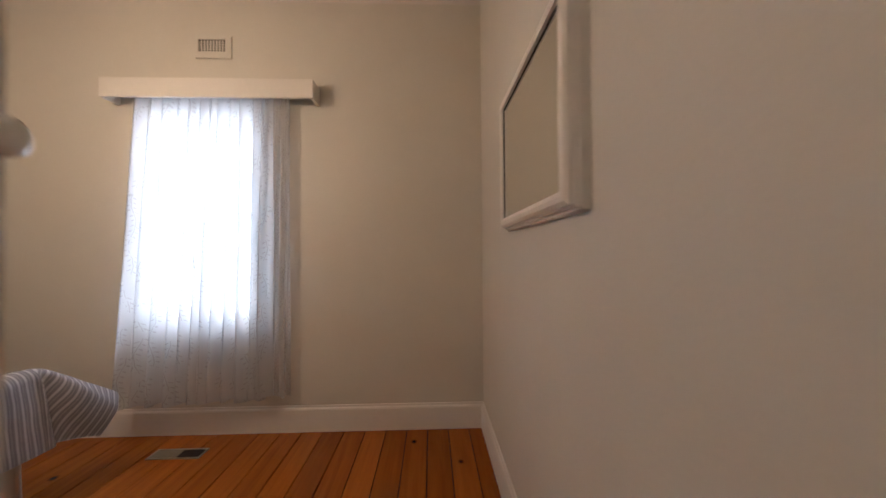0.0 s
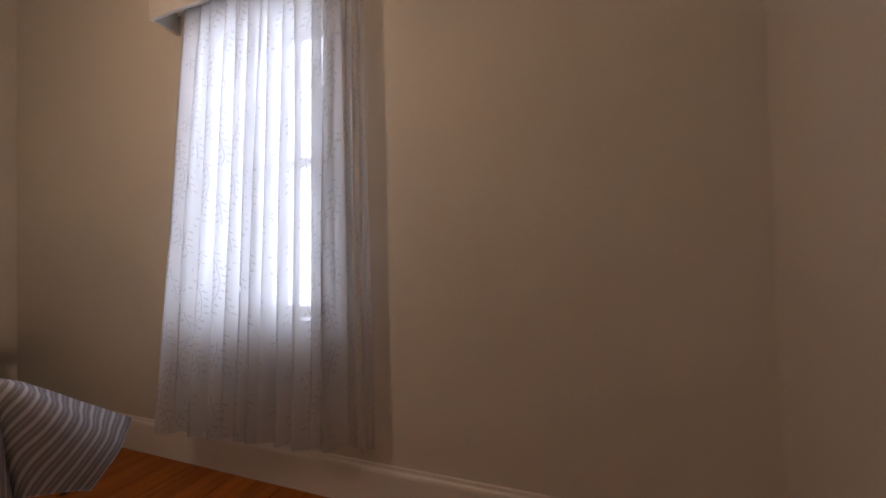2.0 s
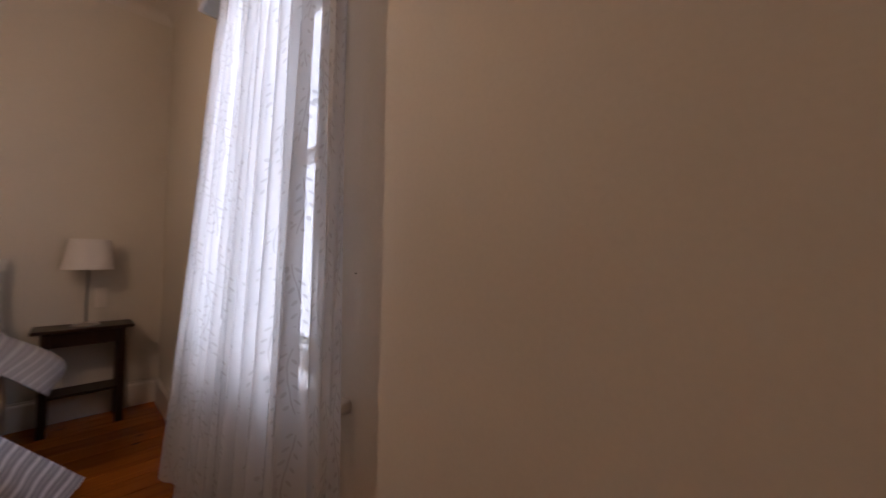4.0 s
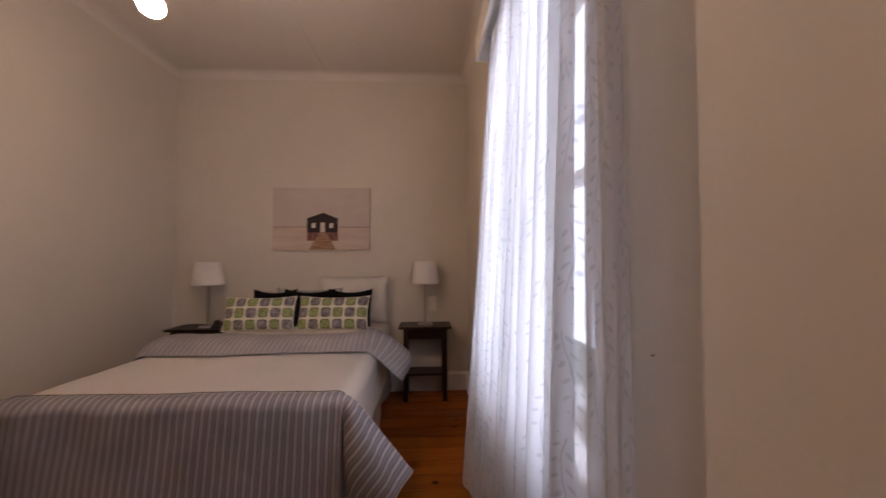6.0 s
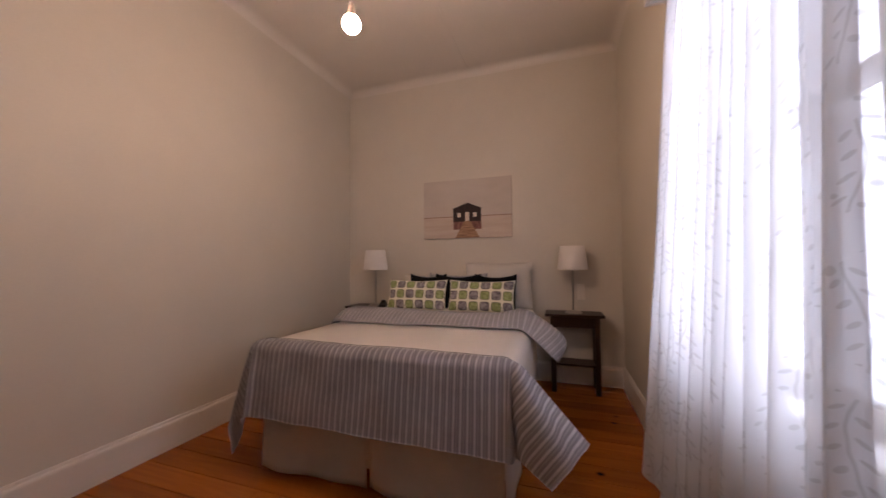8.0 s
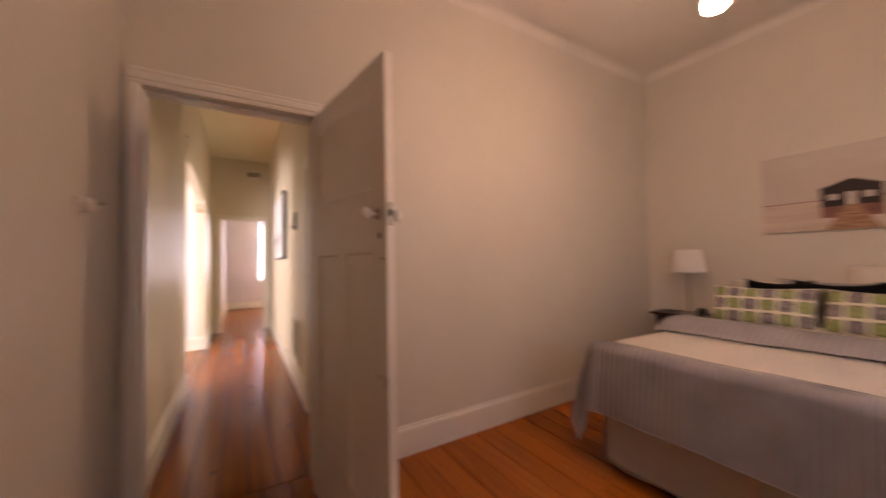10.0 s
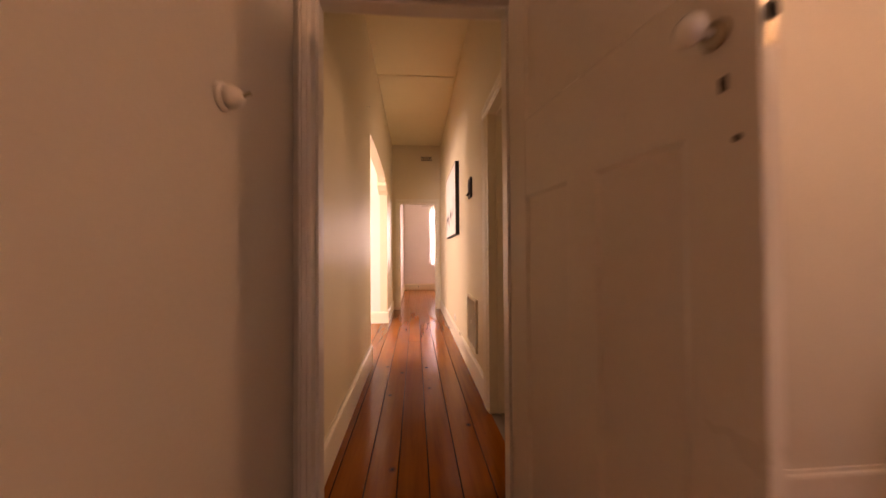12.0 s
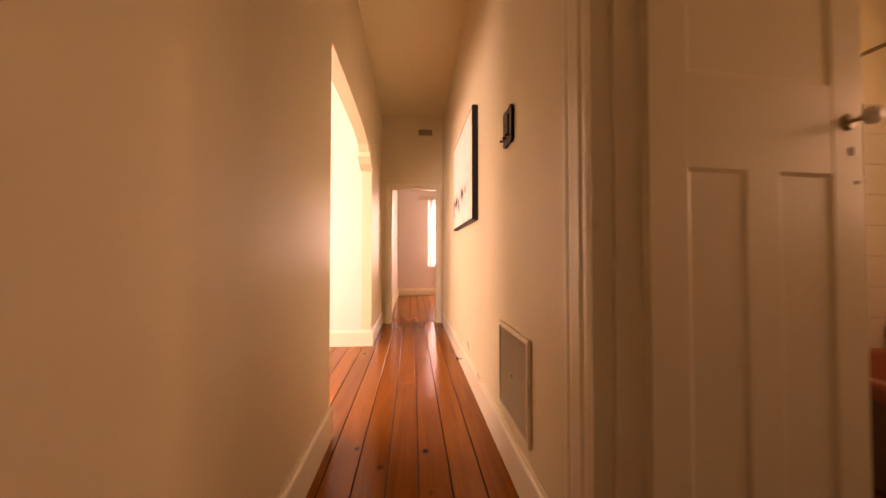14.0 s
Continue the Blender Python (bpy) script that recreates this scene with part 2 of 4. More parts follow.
block(bm, 3.0, 3.72, -1.02, -0.9, 0, HH)
block(bm, 0.9, 3.0, -1.02, -0.9, 0, 0.75)
block(bm, 0.9, 3.0, -1.02, -0.9, 2.3, HH)
block(bm, 3.6, 3.72, -4.23, -3.67, 0, HH)
block(bm, 3.6, 3.72, -1.57, -1.02, 0, HH)
block(bm, 3.6, 3.72, -3.67, -1.57, 0, 0.75)
block(bm, 3.6, 3.72, -3.67, -1.57, 2.3, HH)
structure("wall_lounge", bm, lounge_paint, "pale cream lounge walls beyond the arch")
bm = bmesh.new()
GX0, GX1 = -2.2, -0.95
block(bm, -0.09, 0.05, -9.5, -5.68, 0, HH)
block(bm, -3.6, -3.48, -9.5, -5.68, 0, HH)
block(bm, GX1, -0.09, -9.5, -9.34, 0, HH)
block(bm, -3.48, GX0, -9.5, -9.34, 0, HH)
block(bm, GX0, GX1, -9.5, -9.34, 0, 0.80)
block(bm, GX0, GX1, -9.5, -9.34, 2.5, HH)
structure("wall_far_room", bm, surface("far_room_paint", (0.80, 0.74, 0.70), 0.55, 0.03, 1.2, 80, 0.012), "pale walls of the room beyond the hall")
structure("ceiling", boxed(W - 0.15, 0.12, -0.12, D + 0.22, H, H + 0.1), ceiling_paint, "off-white bedroom ceiling")
structure("ceiling_hall", boxed(HX - 3.0, 3.8, -9.5, -0.12, HH, HH + 0.1), hall_ceiling_paint, "cream hall ceiling")
structure("ground", boxed(-60, 60, -60, 60, -0.75, -0.55), ground_mat, "rough grass ground outside the house")
floor = structure("floor", boxed(W - 0.15, 0.12, -0.12, D + 0.22, -0.12, -0.022), subfloor_dark, "dark subfloor under polished pine boards")
LX = HX + 7 * 0.152                          # the board joint under the arch
floor_hall = structure("floor_hall", boxed(HX, LX, -5.62, -0.12, -0.12, -0.022), subfloor_dark, "dark subfloor under polished pine boards")
floor_lounge = structure("floor_lounge", boxed(LX, 3.72, -4.29, -0.9, -0.12, -0.022), subfloor_dark, "dark subfloor under polished pine boards")
floor_far = structure("floor_far_room", boxed(-3.6, 0.05, -9.5, -5.62, -0.12, -0.022), subfloor_dark, "dark subfloor under polished pine boards")

haze, hz_t, hz_p = nodes_of("overcast_haze")
hz_p.inputs["Base Color"].default_value = (0.8, 0.8, 0.8, 1)
hz_p.inputs["Emission Color"].default_value = (0.86, 0.93, 1.0, 1)
hz_p.inputs["Emission Strength"].default_value = 4.6
structure("backdrop", boxed(-11, 5, 6.0, 6.1, -0.55, 7), haze, "plain white overcast distance outside the window")

# ---- more materials ----
dark_timber = board_wood("dark_timber", [(0.3, (0.012, 0.006, 0.004)), (0.5, (0.022, 0.010, 0.006)), (0.7, (0.036, 0.017, 0.010))], 0.35, 2)
black_cloth = surface("black_cloth", (0.005, 0.005, 0.006), 0.95, 0.2, 6, 300, 0.06, spec=0.15)
white_cotton = surface("white_cotton", (0.58, 0.535, 0.48), 0.9, 0.04, 5, 350, 0.05)
cream_blanket = surface("cream_blanket", (0.93, 0.87, 0.80), 0.9, 0.02, 4, 420, 0.04)
grey_cotton = surface("grey_cotton", (0.34, 0.33, 0.33), 0.9, 0.06, 5, 300, 0.05)
valance_cloth = surface("valance_cloth", (0.80, 0.71, 0.61), 0.95, 0.05, 4, 300, 0.05)
black_plastic = surface("black_plastic", (0.012, 0.012, 0.012), 0.4, 0.05)
satin_steel = surface("satin_steel", (0.55, 0.52, 0.48), 0.32, 0.05, 6, 90, 0.01, 1.0)
shade_cloth = surface("shade_cloth", (0.66, 0.62, 0.59), 0.9, 0.02, 5, 300, 0.03)
frame_white = surface("mirror_frame_white", (0.72, 0.66, 0.58), 0.4, 0.04, 4, 60, 0.012)
black_frame = surface("black_edge", (0.008, 0.007, 0.007), 0.5, 0.1)
switch_white = surface("switch_white", (0.70, 0.64, 0.56), 0.35, 0.03)
carved_brown = surface("carved_brown", (0.020, 0.009, 0.006), 0.45, 0.2, 20, 90, 0.05)
holder_brown = surface("holder_brown", (0.16, 0.12, 0.09), 0.5, 0.1)
hole_dark = surface("hole_dark", (0.02, 0.012, 0.01), 0.9, 0.1)
grille_paint = surface("grille_paint", (0.52, 0.43, 0.30), 0.5, 0.05)
register_lid = surface("register_lid", (0.20, 0.16, 0.10), 0.5, 0.1)
tile_white = surface("bath_tile", (0.70, 0.63, 0.50), 0.12, 0.03, 3, 40, 0.0)
grout = surface("grout", (0.28, 0.24, 0.2), 0.9, 0.1)
red_tile = surface("red_floor_tile", (0.12, 0.025, 0.018), 0.35, 0.12)
tub_pink = surface("tub_enamel", (0.33, 0.10, 0.06), 0.2, 0.04)

mirror_glass, mt, mp = nodes_of("mirror_glass")
mp.inputs["Base Color"].default_value = (0.86, 0.87, 0.84, 1)
mp.inputs["Metallic"].default_value, mp.inputs["Roughness"].default_value = 1.0, 0.015

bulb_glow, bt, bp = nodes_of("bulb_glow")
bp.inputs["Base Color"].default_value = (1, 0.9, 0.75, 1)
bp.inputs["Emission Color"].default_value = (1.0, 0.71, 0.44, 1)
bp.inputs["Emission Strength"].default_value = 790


def striped(name, count, dark, light):
    """Woven stripes that run along v, counted across u."""
    m, t, p = nodes_of(name)
    uv = node(t, "ShaderNodeUVMap")
    sep = node(t, "ShaderNodeSeparateXYZ")
    t.links.new(uv.outputs[0], sep.inputs[0])
    mul = node(t, "ShaderNodeMath", operation="MULTIPLY")
    mul.inputs[1].default_value = count
    t.links.new(sep.outputs[0], mul.inputs[0])
    fr = node(t, "ShaderNodeMath", operation="FRACT")
    t.links.new(mul.outputs[0], fr.inputs[0])
    mid = tuple(0.55 * a + 0.45 * b for a, b in zip(dark, light))
    c = ramp(t, fr.outputs[0], [(0.0, light), (0.18, light), (0.24, dark), (0.44, dark), (0.48, mid), (0.56, mid), (0.60, dark), (0.88, dark), (0.94, light)])
    co = node(t, "ShaderNodeTexCoord")
    weave = node(t, "ShaderNodeTexNoise", Scale=260.0, Detail=2.0)
    cloud = node(t, "ShaderNodeTexNoise", Scale=6.0, Detail=4.0)
    for n in (weave, cloud):
        t.links.new(co.outputs["Object"], n.inputs["Vector"])
    c = mixed(t, 0.35, c, ramp(t, weave.outputs[0], [(0.3, dark), (0.7, light)]), "OVERLAY")
    c = mixed(t, 1.0, c, ramp(t, cloud.outputs[0], [(0.3, (0.86, 0.86, 0.86)), (0.7, (1.05, 1.05, 1.05))]), "MULTIPLY")
    t.links.new(c, p.inputs["Base Color"])
    p.inputs["Roughness"].default_value = 0.92
    b = node(t, "ShaderNodeBump", Strength=0.25, Distance=0.002)
    t.links.new(weave.outputs[0], b.inputs["Height"])
    t.links.new(b.outputs[0], p.inputs["Normal"])
    return m


throw_stripe = striped("throw_stripe", 72, (0.34, 0.32, 0.335), (0.68, 0.655, 0.665))
fold_stripe = striped("fold_stripe", 60, (0.27, 0.255, 0.265), (0.40, 0.385, 0.39))


def spotted(name, cols, rows):
    """A printed cushion: rounded green and grey spots on a cream ground."""
    m, t, p = nodes_of(name)
    uv = node(t, "ShaderNodeUVMap")
    mp_ = node(t, "ShaderNodeMapping")
    mp_.inputs["Scale"].default_value = (cols, rows, 1)
    t.links.new(uv.outputs[0], mp_.inputs["Vector"])
    fr = node(t, "ShaderNodeVectorMath", operation="FRACTION")
    t.links.new(mp_.outputs[0], fr.inputs[0])
    sub = node(t, "ShaderNodeVectorMath", operation="SUBTRACT")
    sub.inputs[1].default_value = (0.5, 0.5, 0)
    t.links.new(fr.outputs[0], sub.inputs[0])
    sq = node(t, "ShaderNodeVectorMath", operation="MULTIPLY")
    t.links.new(sub.outputs[0], sq.inputs[0])
    t.links.new(sub.outputs[0], sq.inputs[1])
    ln = node(t, "ShaderNodeVectorMath", operation="LENGTH")
    t.links.new(sq.outputs[0], ln.inputs[0])
    chk = node(t, "ShaderNodeTexChecker", Scale=1.0)
    t.links.new(mp_.outputs[0], chk.inputs["Vector"])
    co = node(t, "ShaderNodeTexCoord")
    ns = node(t, "ShaderNodeTexNoise", Scale=45.0, Detail=3.0)
    t.links.new(co.outputs["Object"], ns.inputs["Vector"])
    green = ramp(t, ns.outputs[0], [(0.35, (0.17, 0.21, 0.07)), (0.6, (0.33, 0.38, 0.16))])
    grey = ramp(t, ns.outputs[0], [(0.35, (0.11, 0.09, 0.10)), (0.6, (0.30, 0.27, 0.28))])
    spot = mixed(t, chk.outputs["Fac"], green, grey)
    mask = ramp(t, ln.outputs["Value"], [(0.165, (1, 1, 1)), (0.185, (0, 0, 0))])
    rim = ramp(t, ln.outputs["Value"], [(0.11, (0, 0, 0)), (0.14, (1, 1, 1))])
    spot = mixed(t, rim, spot, mixed(t, 0.55, spot, (0.03, 0.03, 0.03)))
    t.links.new(mixed(t, mask, (0.70, 0.66, 0.52), spot), p.inputs["Base Color"])
    p.inputs["Roughness"].default_value = 0.9
    return m


cushion_print = spotted("cushion_print", 6, 3)


def lace(name):
    """Thin net with woven vines, drawn in the cloth's own metres: part open, part cloth that light comes through."""
    m, t, p = nodes_of(name)

    def calc(op, a, b=0.0, c=0.0):
        n = t.nodes.new("ShaderNodeMath")
        n.operation = op
        for k, v in enumerate((a, b, c)):
            if hasattr(v, "links"):
                t.links.new(v, n.inputs[k])
            else:
                n.inputs[k].default_value = v
        return n.outputs[0]
    uv = node(t, "ShaderNodeUVMap")
    warp = node(t, "ShaderNodeTexNoise", Scale=14.0, Detail=2.0)
    t.links.new(uv.outputs[0], warp.inputs["Vector"])
    bent = node(t, "ShaderNodeVectorMath", operation="MULTIPLY_ADD")
    bent.inputs[1].default_value = (0.016, 0.016, 0)
    t.links.new(warp.outputs["Color"], bent.inputs[0])
    t.links.new(uv.outputs[0], bent.inputs[2])
    sep = node(t, "ShaderNodeSeparateXYZ")
    t.links.new(bent.outputs[0], sep.inputs[0])
    across_, down = sep.outputs[0], sep.outputs[1]
    pitch, step = 0.078, 0.034
    column = calc("FLOOR", calc("DIVIDE", across_, pitch))
    drop = calc("MULTIPLY_ADD", column, 0.213, down)
    local = calc("SUBTRACT", calc("MULTIPLY", calc("FRACT", calc("DIVIDE", across_, pitch)), pitch), pitch / 2)
    local = calc("ADD", local, calc("MULTIPLY", calc("SINE", calc("MULTIPLY", drop, 21.0)), 0.012))
    out = calc("ABSOLUTE", local)
    stem = calc("LESS_THAN", out, 0.0018)
    row = calc("MULTIPLY_ADD", calc("GREATER_THAN", local, 0.0), step / 2, drop)
    along = calc("SUBTRACT", calc("MULTIPLY", calc("FRACT", calc("DIVIDE", row, step)), step), step / 2)
    off = calc("SUBTRACT", out, 0.013)
    major = calc("DIVIDE", calc("ADD", off, along), 0.0135)
    minor = calc("DIVIDE", calc("SUBTRACT", off, along), 0.0052)
    leaf = calc("LESS_THAN", calc("ADD", calc("MULTIPLY", major, major), calc("MULTIPLY", minor, minor)), 1.0)
    gate = node(t, "ShaderNodeTexNoise", Scale=7.0, Detail=2.0)
    t.links.new(uv.outputs[0], gate.inputs["Vector"])
    motif = calc("MULTIPLY", calc("MAXIMUM", leaf, stem), calc("GREATER_THAN", gate.outputs[0], 0.47))
    bloom = node(t, "ShaderNodeTexVoronoi", Scale=13.0, Randomness=1.0)
    t.links.new(bent.outputs[0], bloom.inputs["Vector"])
    motif = calc("MAXIMUM", motif, calc("MULTIPLY", calc("LESS_THAN", bloom.outputs["Distance"], 0.10), calc("GREATER_THAN", gate.outputs[0], 0.42)))
    cloth = mixed(t, motif, (0.80, 0.79, 0.78), (0.55, 0.525, 0.50))
    trl = node(t, "ShaderNodeBsdfTranslucent")
    dif = node(t, "ShaderNodeBsdfDiffuse")
    tra = node(t, "ShaderNodeBsdfTransparent")
    t.links.new(cloth, dif.inputs["Color"])
    t.links.new(mixed(t, motif, (0.64, 0.63, 0.625), (0.42, 0.405, 0.39)), trl.inputs["Color"])
    m1 = node(t, "ShaderNodeMixShader")
    m1.inputs[0].default_value = 0.30
    t.links.new(trl.outputs[0], m1.inputs[1])
    t.links.new(dif.outputs[0], m1.inputs[2])
    dens = node(t, "ShaderNodeMapRange")
    dens.inputs[3].default_value, dens.inputs[4].default_value = 0.68, 0.84
    t.links.new(motif, dens.inputs[0])
    m2 = node(t, "ShaderNodeMixShader")
    t.links.new(dens.outputs[0], m2.inputs[0])
    t.links.new(tra.outputs[0], m2.inputs[1])
    t.links.new(m1.outputs[0], m2.inputs[2])
    t.links.new(m2.outputs[0], t.nodes["Material Output"].inputs[0])
    return m


lace_cloth = lace("lace_cloth")


def inked(name, stops, scale, stretch):
    m, t, p = nodes_of(name)
    co = node(t, "ShaderNodeTexCoord")
    mp_ = node(t, "ShaderNodeMapping")
    mp_.inputs["Scale"].default_value = stretch
    t.links.new(co.outputs["Object"], mp_.inputs["Vector"])
    n = node(t, "ShaderNodeTexNoise", Scale=scale, Detail=6.0, Roughness=0.6)
    t.links.new(mp_.outputs[0], n.inputs["Vector"])
    t.links.new(ramp(t, n.outputs[0], stops), p.inputs["Base Color"])
    p.inputs["Roughness"].default_value = 0.7
    return m


print_sky = inked("print_sky", [(0.3, (0.44, 0.38, 0.33)), (0.7, (0.52, 0.46, 0.40))], 2.0, (1, 1, 2))
print_water = inked("print_water", [(0.3, (0.46, 0.36, 0.29)), (0.7, (0.56, 0.47, 0.39))], 3.0, (1, 0.6, 5))
print_hut = inked("print_hut", [(0.35, (0.010, 0.006, 0.006)), (0.65, (0.030, 0.012, 0.012))], 14.0, (1, 6, 1))
print_jetty = inked("print_jetty", [(0.35, (0.20, 0.10, 0.05)), (0.65, (0.40, 0.24, 0.14))], 9.0, (1, 1, 9))
print_red = inked("print_red", [(0.35, (0.10, 0.03, 0.025)), (0.65, (0.28, 0.13, 0.10))], 16.0, (1, 5, 1))
print_light = surface("print_light", (0.62, 0.55, 0.48), 0.7, 0.03)
def blotted(name):
    """White canvas with ink blots gathered in a band below its middle."""
    m, t, p = nodes_of(name)
    co = node(t, "ShaderNodeTexCoord")
    n = node(t, "ShaderNodeTexNoise", Scale=4.2, Detail=6.0, Roughness=0.6)
    t.links.new(co.outputs["Object"], n.inputs["Vector"])
    sep = node(t, "ShaderNodeSeparateXYZ")
    t.links.new(co.outputs["Object"], sep.inputs[0])
    low = node(t, "ShaderNodeMath", operation="SUBTRACT")
    low.inputs[1].default_value = 1.60
    t.links.new(sep.outputs[2], low.inputs[0])
    gap = node(t, "ShaderNodeMath", operation="ABSOLUTE")
    t.links.new(low.outputs[0], gap.inputs[0])
    up = node(t, "ShaderNodeMapRange")
    up.inputs[1].default_value, up.inputs[2].default_value, up.inputs[3].default_value, up.inputs[4].default_value = 0.0, 0.26, -0.04, 0.26
    t.links.new(gap.outputs[0], up.inputs[0])
    add = node(t, "ShaderNodeMath", operation="ADD")
    t.links.new(n.outputs[0], add.inputs[0])
    t.links.new(up.outputs[0], add.inputs[1])
    t.links.new(ramp(t, add.outputs[0], [(0.40, (0.02, 0.02, 0.02)), (0.45, (0.30, 0.30, 0.29)), (0.52, (0.68, 0.66, 0.62)), (0.7, (0.80, 0.78, 0.73))]), p.inputs["Base Color"])
    p.inputs["Roughness"].default_value = 0.7
    return m


hall_print = blotted("hall_print")

# ---- trim ----
BOARD = [(0, 0), (0.020, 0), (0.020, 0.158), (0.017, 0.168), (0.010, 0.174), (0.008, 0.188), (0, 0.188)]


def run_board(name, along, a, b, wall, side, material):
    bm = extruded([(d, z) for d, z in BOARD], "x", a, b)
    # drawn along x with depth in y; turned where the wall runs along y
    for v in bm.verts:
        x, d, z = v.co
        v.co = (x, wall + side * d, z) if along == "x" else (wall + side * d, x, z)
    return structure(name, bm, material, "moulded painted baseboard with a rounded top")


run_board("baseboard_north", "x", W, 0, D, -1, gloss_white)
run_board("baseboard_west", "y", 0.02, D - 0.02, W, 1, gloss_white)
run_board("baseboard_south", "x", W, -0.925, 0, 1, gloss_white)
run_board("baseboard_east", "y", 0.022, D - 0.02, 0, -1, gloss_white)
run_board("baseboard_hall_east", "y", -2.2, -0.12, 0, -1, hall_trim)
run_board("baseboard_hall_end", "y", -5.535, -4.23, 0, -1, hall_trim)
run_board("baseboard_hall_west", "y", -5.535, -1.165, HX, 1, hall_trim)
run_board("baseboard_pillar", "x", -0.02, 3.6, -4.23, 1, hall_trim)
run_board("baseboard_far_east", "y", -9.32, -5.7, -0.09, -1, hall_trim)
run_board("baseboard_far_south", "x", -3.48, -0.09, -9.34, 1, hall_trim)


def cove(name, along, a, b, wall, side, top, material, r=0.075):
    pts = [(0, top), (0, top - r)]
    for i in range(7):
        ang = math.pi / 2 * i / 6
        pts.append((r - r * math.cos(ang) + 0.001, top - r + r * math.sin(ang) - 0.001))
    pts += [(r, top)]
    bm = extruded(pts, "x", a, b)
    for v in bm.verts:
        x, d, z = v.co
        v.co = (x, wall + side * d, z) if along == "x" else (wall + side * d, x, z)
    return structure(name, bm, material, "plain coved plaster cornice")


cove("cornice_north", "x", W, 0, D, -1, H, ceiling_paint)
cove("cornice_south", "x", W, 0, 0, 1, H, ceiling_paint)
cove("cornice_west", "y", 0, D, W, 1, H, ceiling_paint)
cove("cornice_east", "y", 0, D, 0, -1, H, ceiling_paint)
structure("ceiling_strip", boxed(HX, 0, -2.91, -2.86, HH - 0.010, HH - 0.002, bevel=0.002), hall_ceiling_paint, "thin cover strip across the hall ceiling")
structure("ceiling_strip_bedroom", boxed(W + 0.1, -0.1, 1.46, 1.50, H - 0.010, H - 0.002, bevel=0.002), ceiling_paint, "thin cover strip across the bedroom ceiling")



CASING = [(0, 0), (0, 0.014), (0.012, 0.018), (0.022, 0.018), (0.028, 0.024), (0.052, 0.027), (0.060, 0.023), (0.068, 0.027), (0.078, 0.027), (0.082, 0.0)]


def casing(name, x0, x1, z1, face, side, material, label, along="x", scale_l=1.0, scale_r=1.0, lining=0.12):
    """A moulded door surround on one face of a wall, with the lining of the opening."""
    surround = tagged(new(name), label, kind="structure")

    def turned(bm):
        for v in bm.verts:
            a, d, z = v.co
            v.co = (a, face + side * d, z) if along == "x" else (face + side * d, a, z)
        return bm
    for nm, edge, way, k in (("jamb_trim", x0, -1, scale_l), ("jamb_trim", x1, 1, scale_r)):
        if k:
            part(nm, turned(extruded([(edge + way * o * k, p) for o, p in CASING], "z", 0, z1)), material, surround)
    bm = extruded([(p, z1 + o) for o, p in CASING], "x", x0 - 0.082 * scale_l, x1 + 0.082 * scale_r)
    part("head_trim", turned(bm), material, surround)
    for a, b in ((x0 - 0.025, x0), (x1, x1 + 0.025)):
        part("jamb_lining", turned(boxed(a, b, -lining, 0.001, 0, z1)), material, surround)
    part("head_lining", turned(boxed(x0 - 0.025, x1 + 0.025, -lining, 0.001, z1, z1 + 0.025)), material, surround)
    for a, b in ((x0, x0 + 0.012), (x1 - 0.012, x1)):
        part("door_stop_strip", turned(boxed(a, b, -lining + 0.001, -0.045, 0, z1 - 0.012)), material, surround)
    part("door_stop_strip", turned(boxed(x0, x1, -lining + 0.001, -0.045, z1 - 0.012, z1)), material, surround)
    return surround


casing("doorway_1", -0.840, -0.068, 2.112, 0.0, 1, gloss_white, "cream moulded surround of the bedroom doorway", scale_l=1.0, scale_r=0.55)
casing("doorway_2", BY0 + 0.025, BY1 - 0.025, 2.065, HX, 1, hall_trim, "cream moulded surround of the bathroom doorway", along="y", scale_r=0.9, scale_l=1.85)
casing("doorway_3", FX0 + 0.02, FX1 - 0.02, 2.13, -5.56, 1, hall_trim, "cream moulded surround at the hall's end", scale_l=0.95, scale_r=1.0)
structure("threshold", boxed(HX - 0.10, HX - 0.06, BY0 + 0.03, BY1 - 0.03, 0.0, 0.006, bevel=0.002), brass_dull, "worn metal threshold strip at the bathroom")


# ---- doors ----
def knob_set(door, x, z, t):
    """A porcelain knob on both faces, with rose, and key plates below."""
    for side, base in ((1, t), (-1, 0)):
        k = part("knob", lathe([(0.006, 0), (0.007, 0.030), (0.011, 0.034), (0.021, 0.041), (0.025, 0.051), (0.023, 0.061), (0.013, 0.068), (0.004, 0.070)], 20, "y"), porcelain, door, "white porcelain knob", True,
                 pose(x, base, z, 0, 0, 0 if side > 0 else 180))
        part("rose", lathe([(0.024, 0), (0.024, 0.003), (0.016, 0.008), (0.008, 0.010)], 18, "y"), brass_dull, k, "tarnished rose", True)
        part("key_plate", extruded([(-0.005, -0.012), (0.005, -0.012), (0.006, 0.002), (0.005, 0.012), (-0.005, 0.012), (-0.006, 0.002)], "y", 0, 0.003), carved_brown, door, "dark tarnished key plate",
             at=pose(x + 0.012, base, z - 0.085, 0, 0, 0 if side > 0 else 180))
        part("keyhole", lathe([(0.006, 0), (0.006, 0.0012)], 10, "y"), hole_dark, door, "old lock hole", at=pose(x + 0.030, base, z - 0.175, 0, 0, 0 if side > 0 else 180))


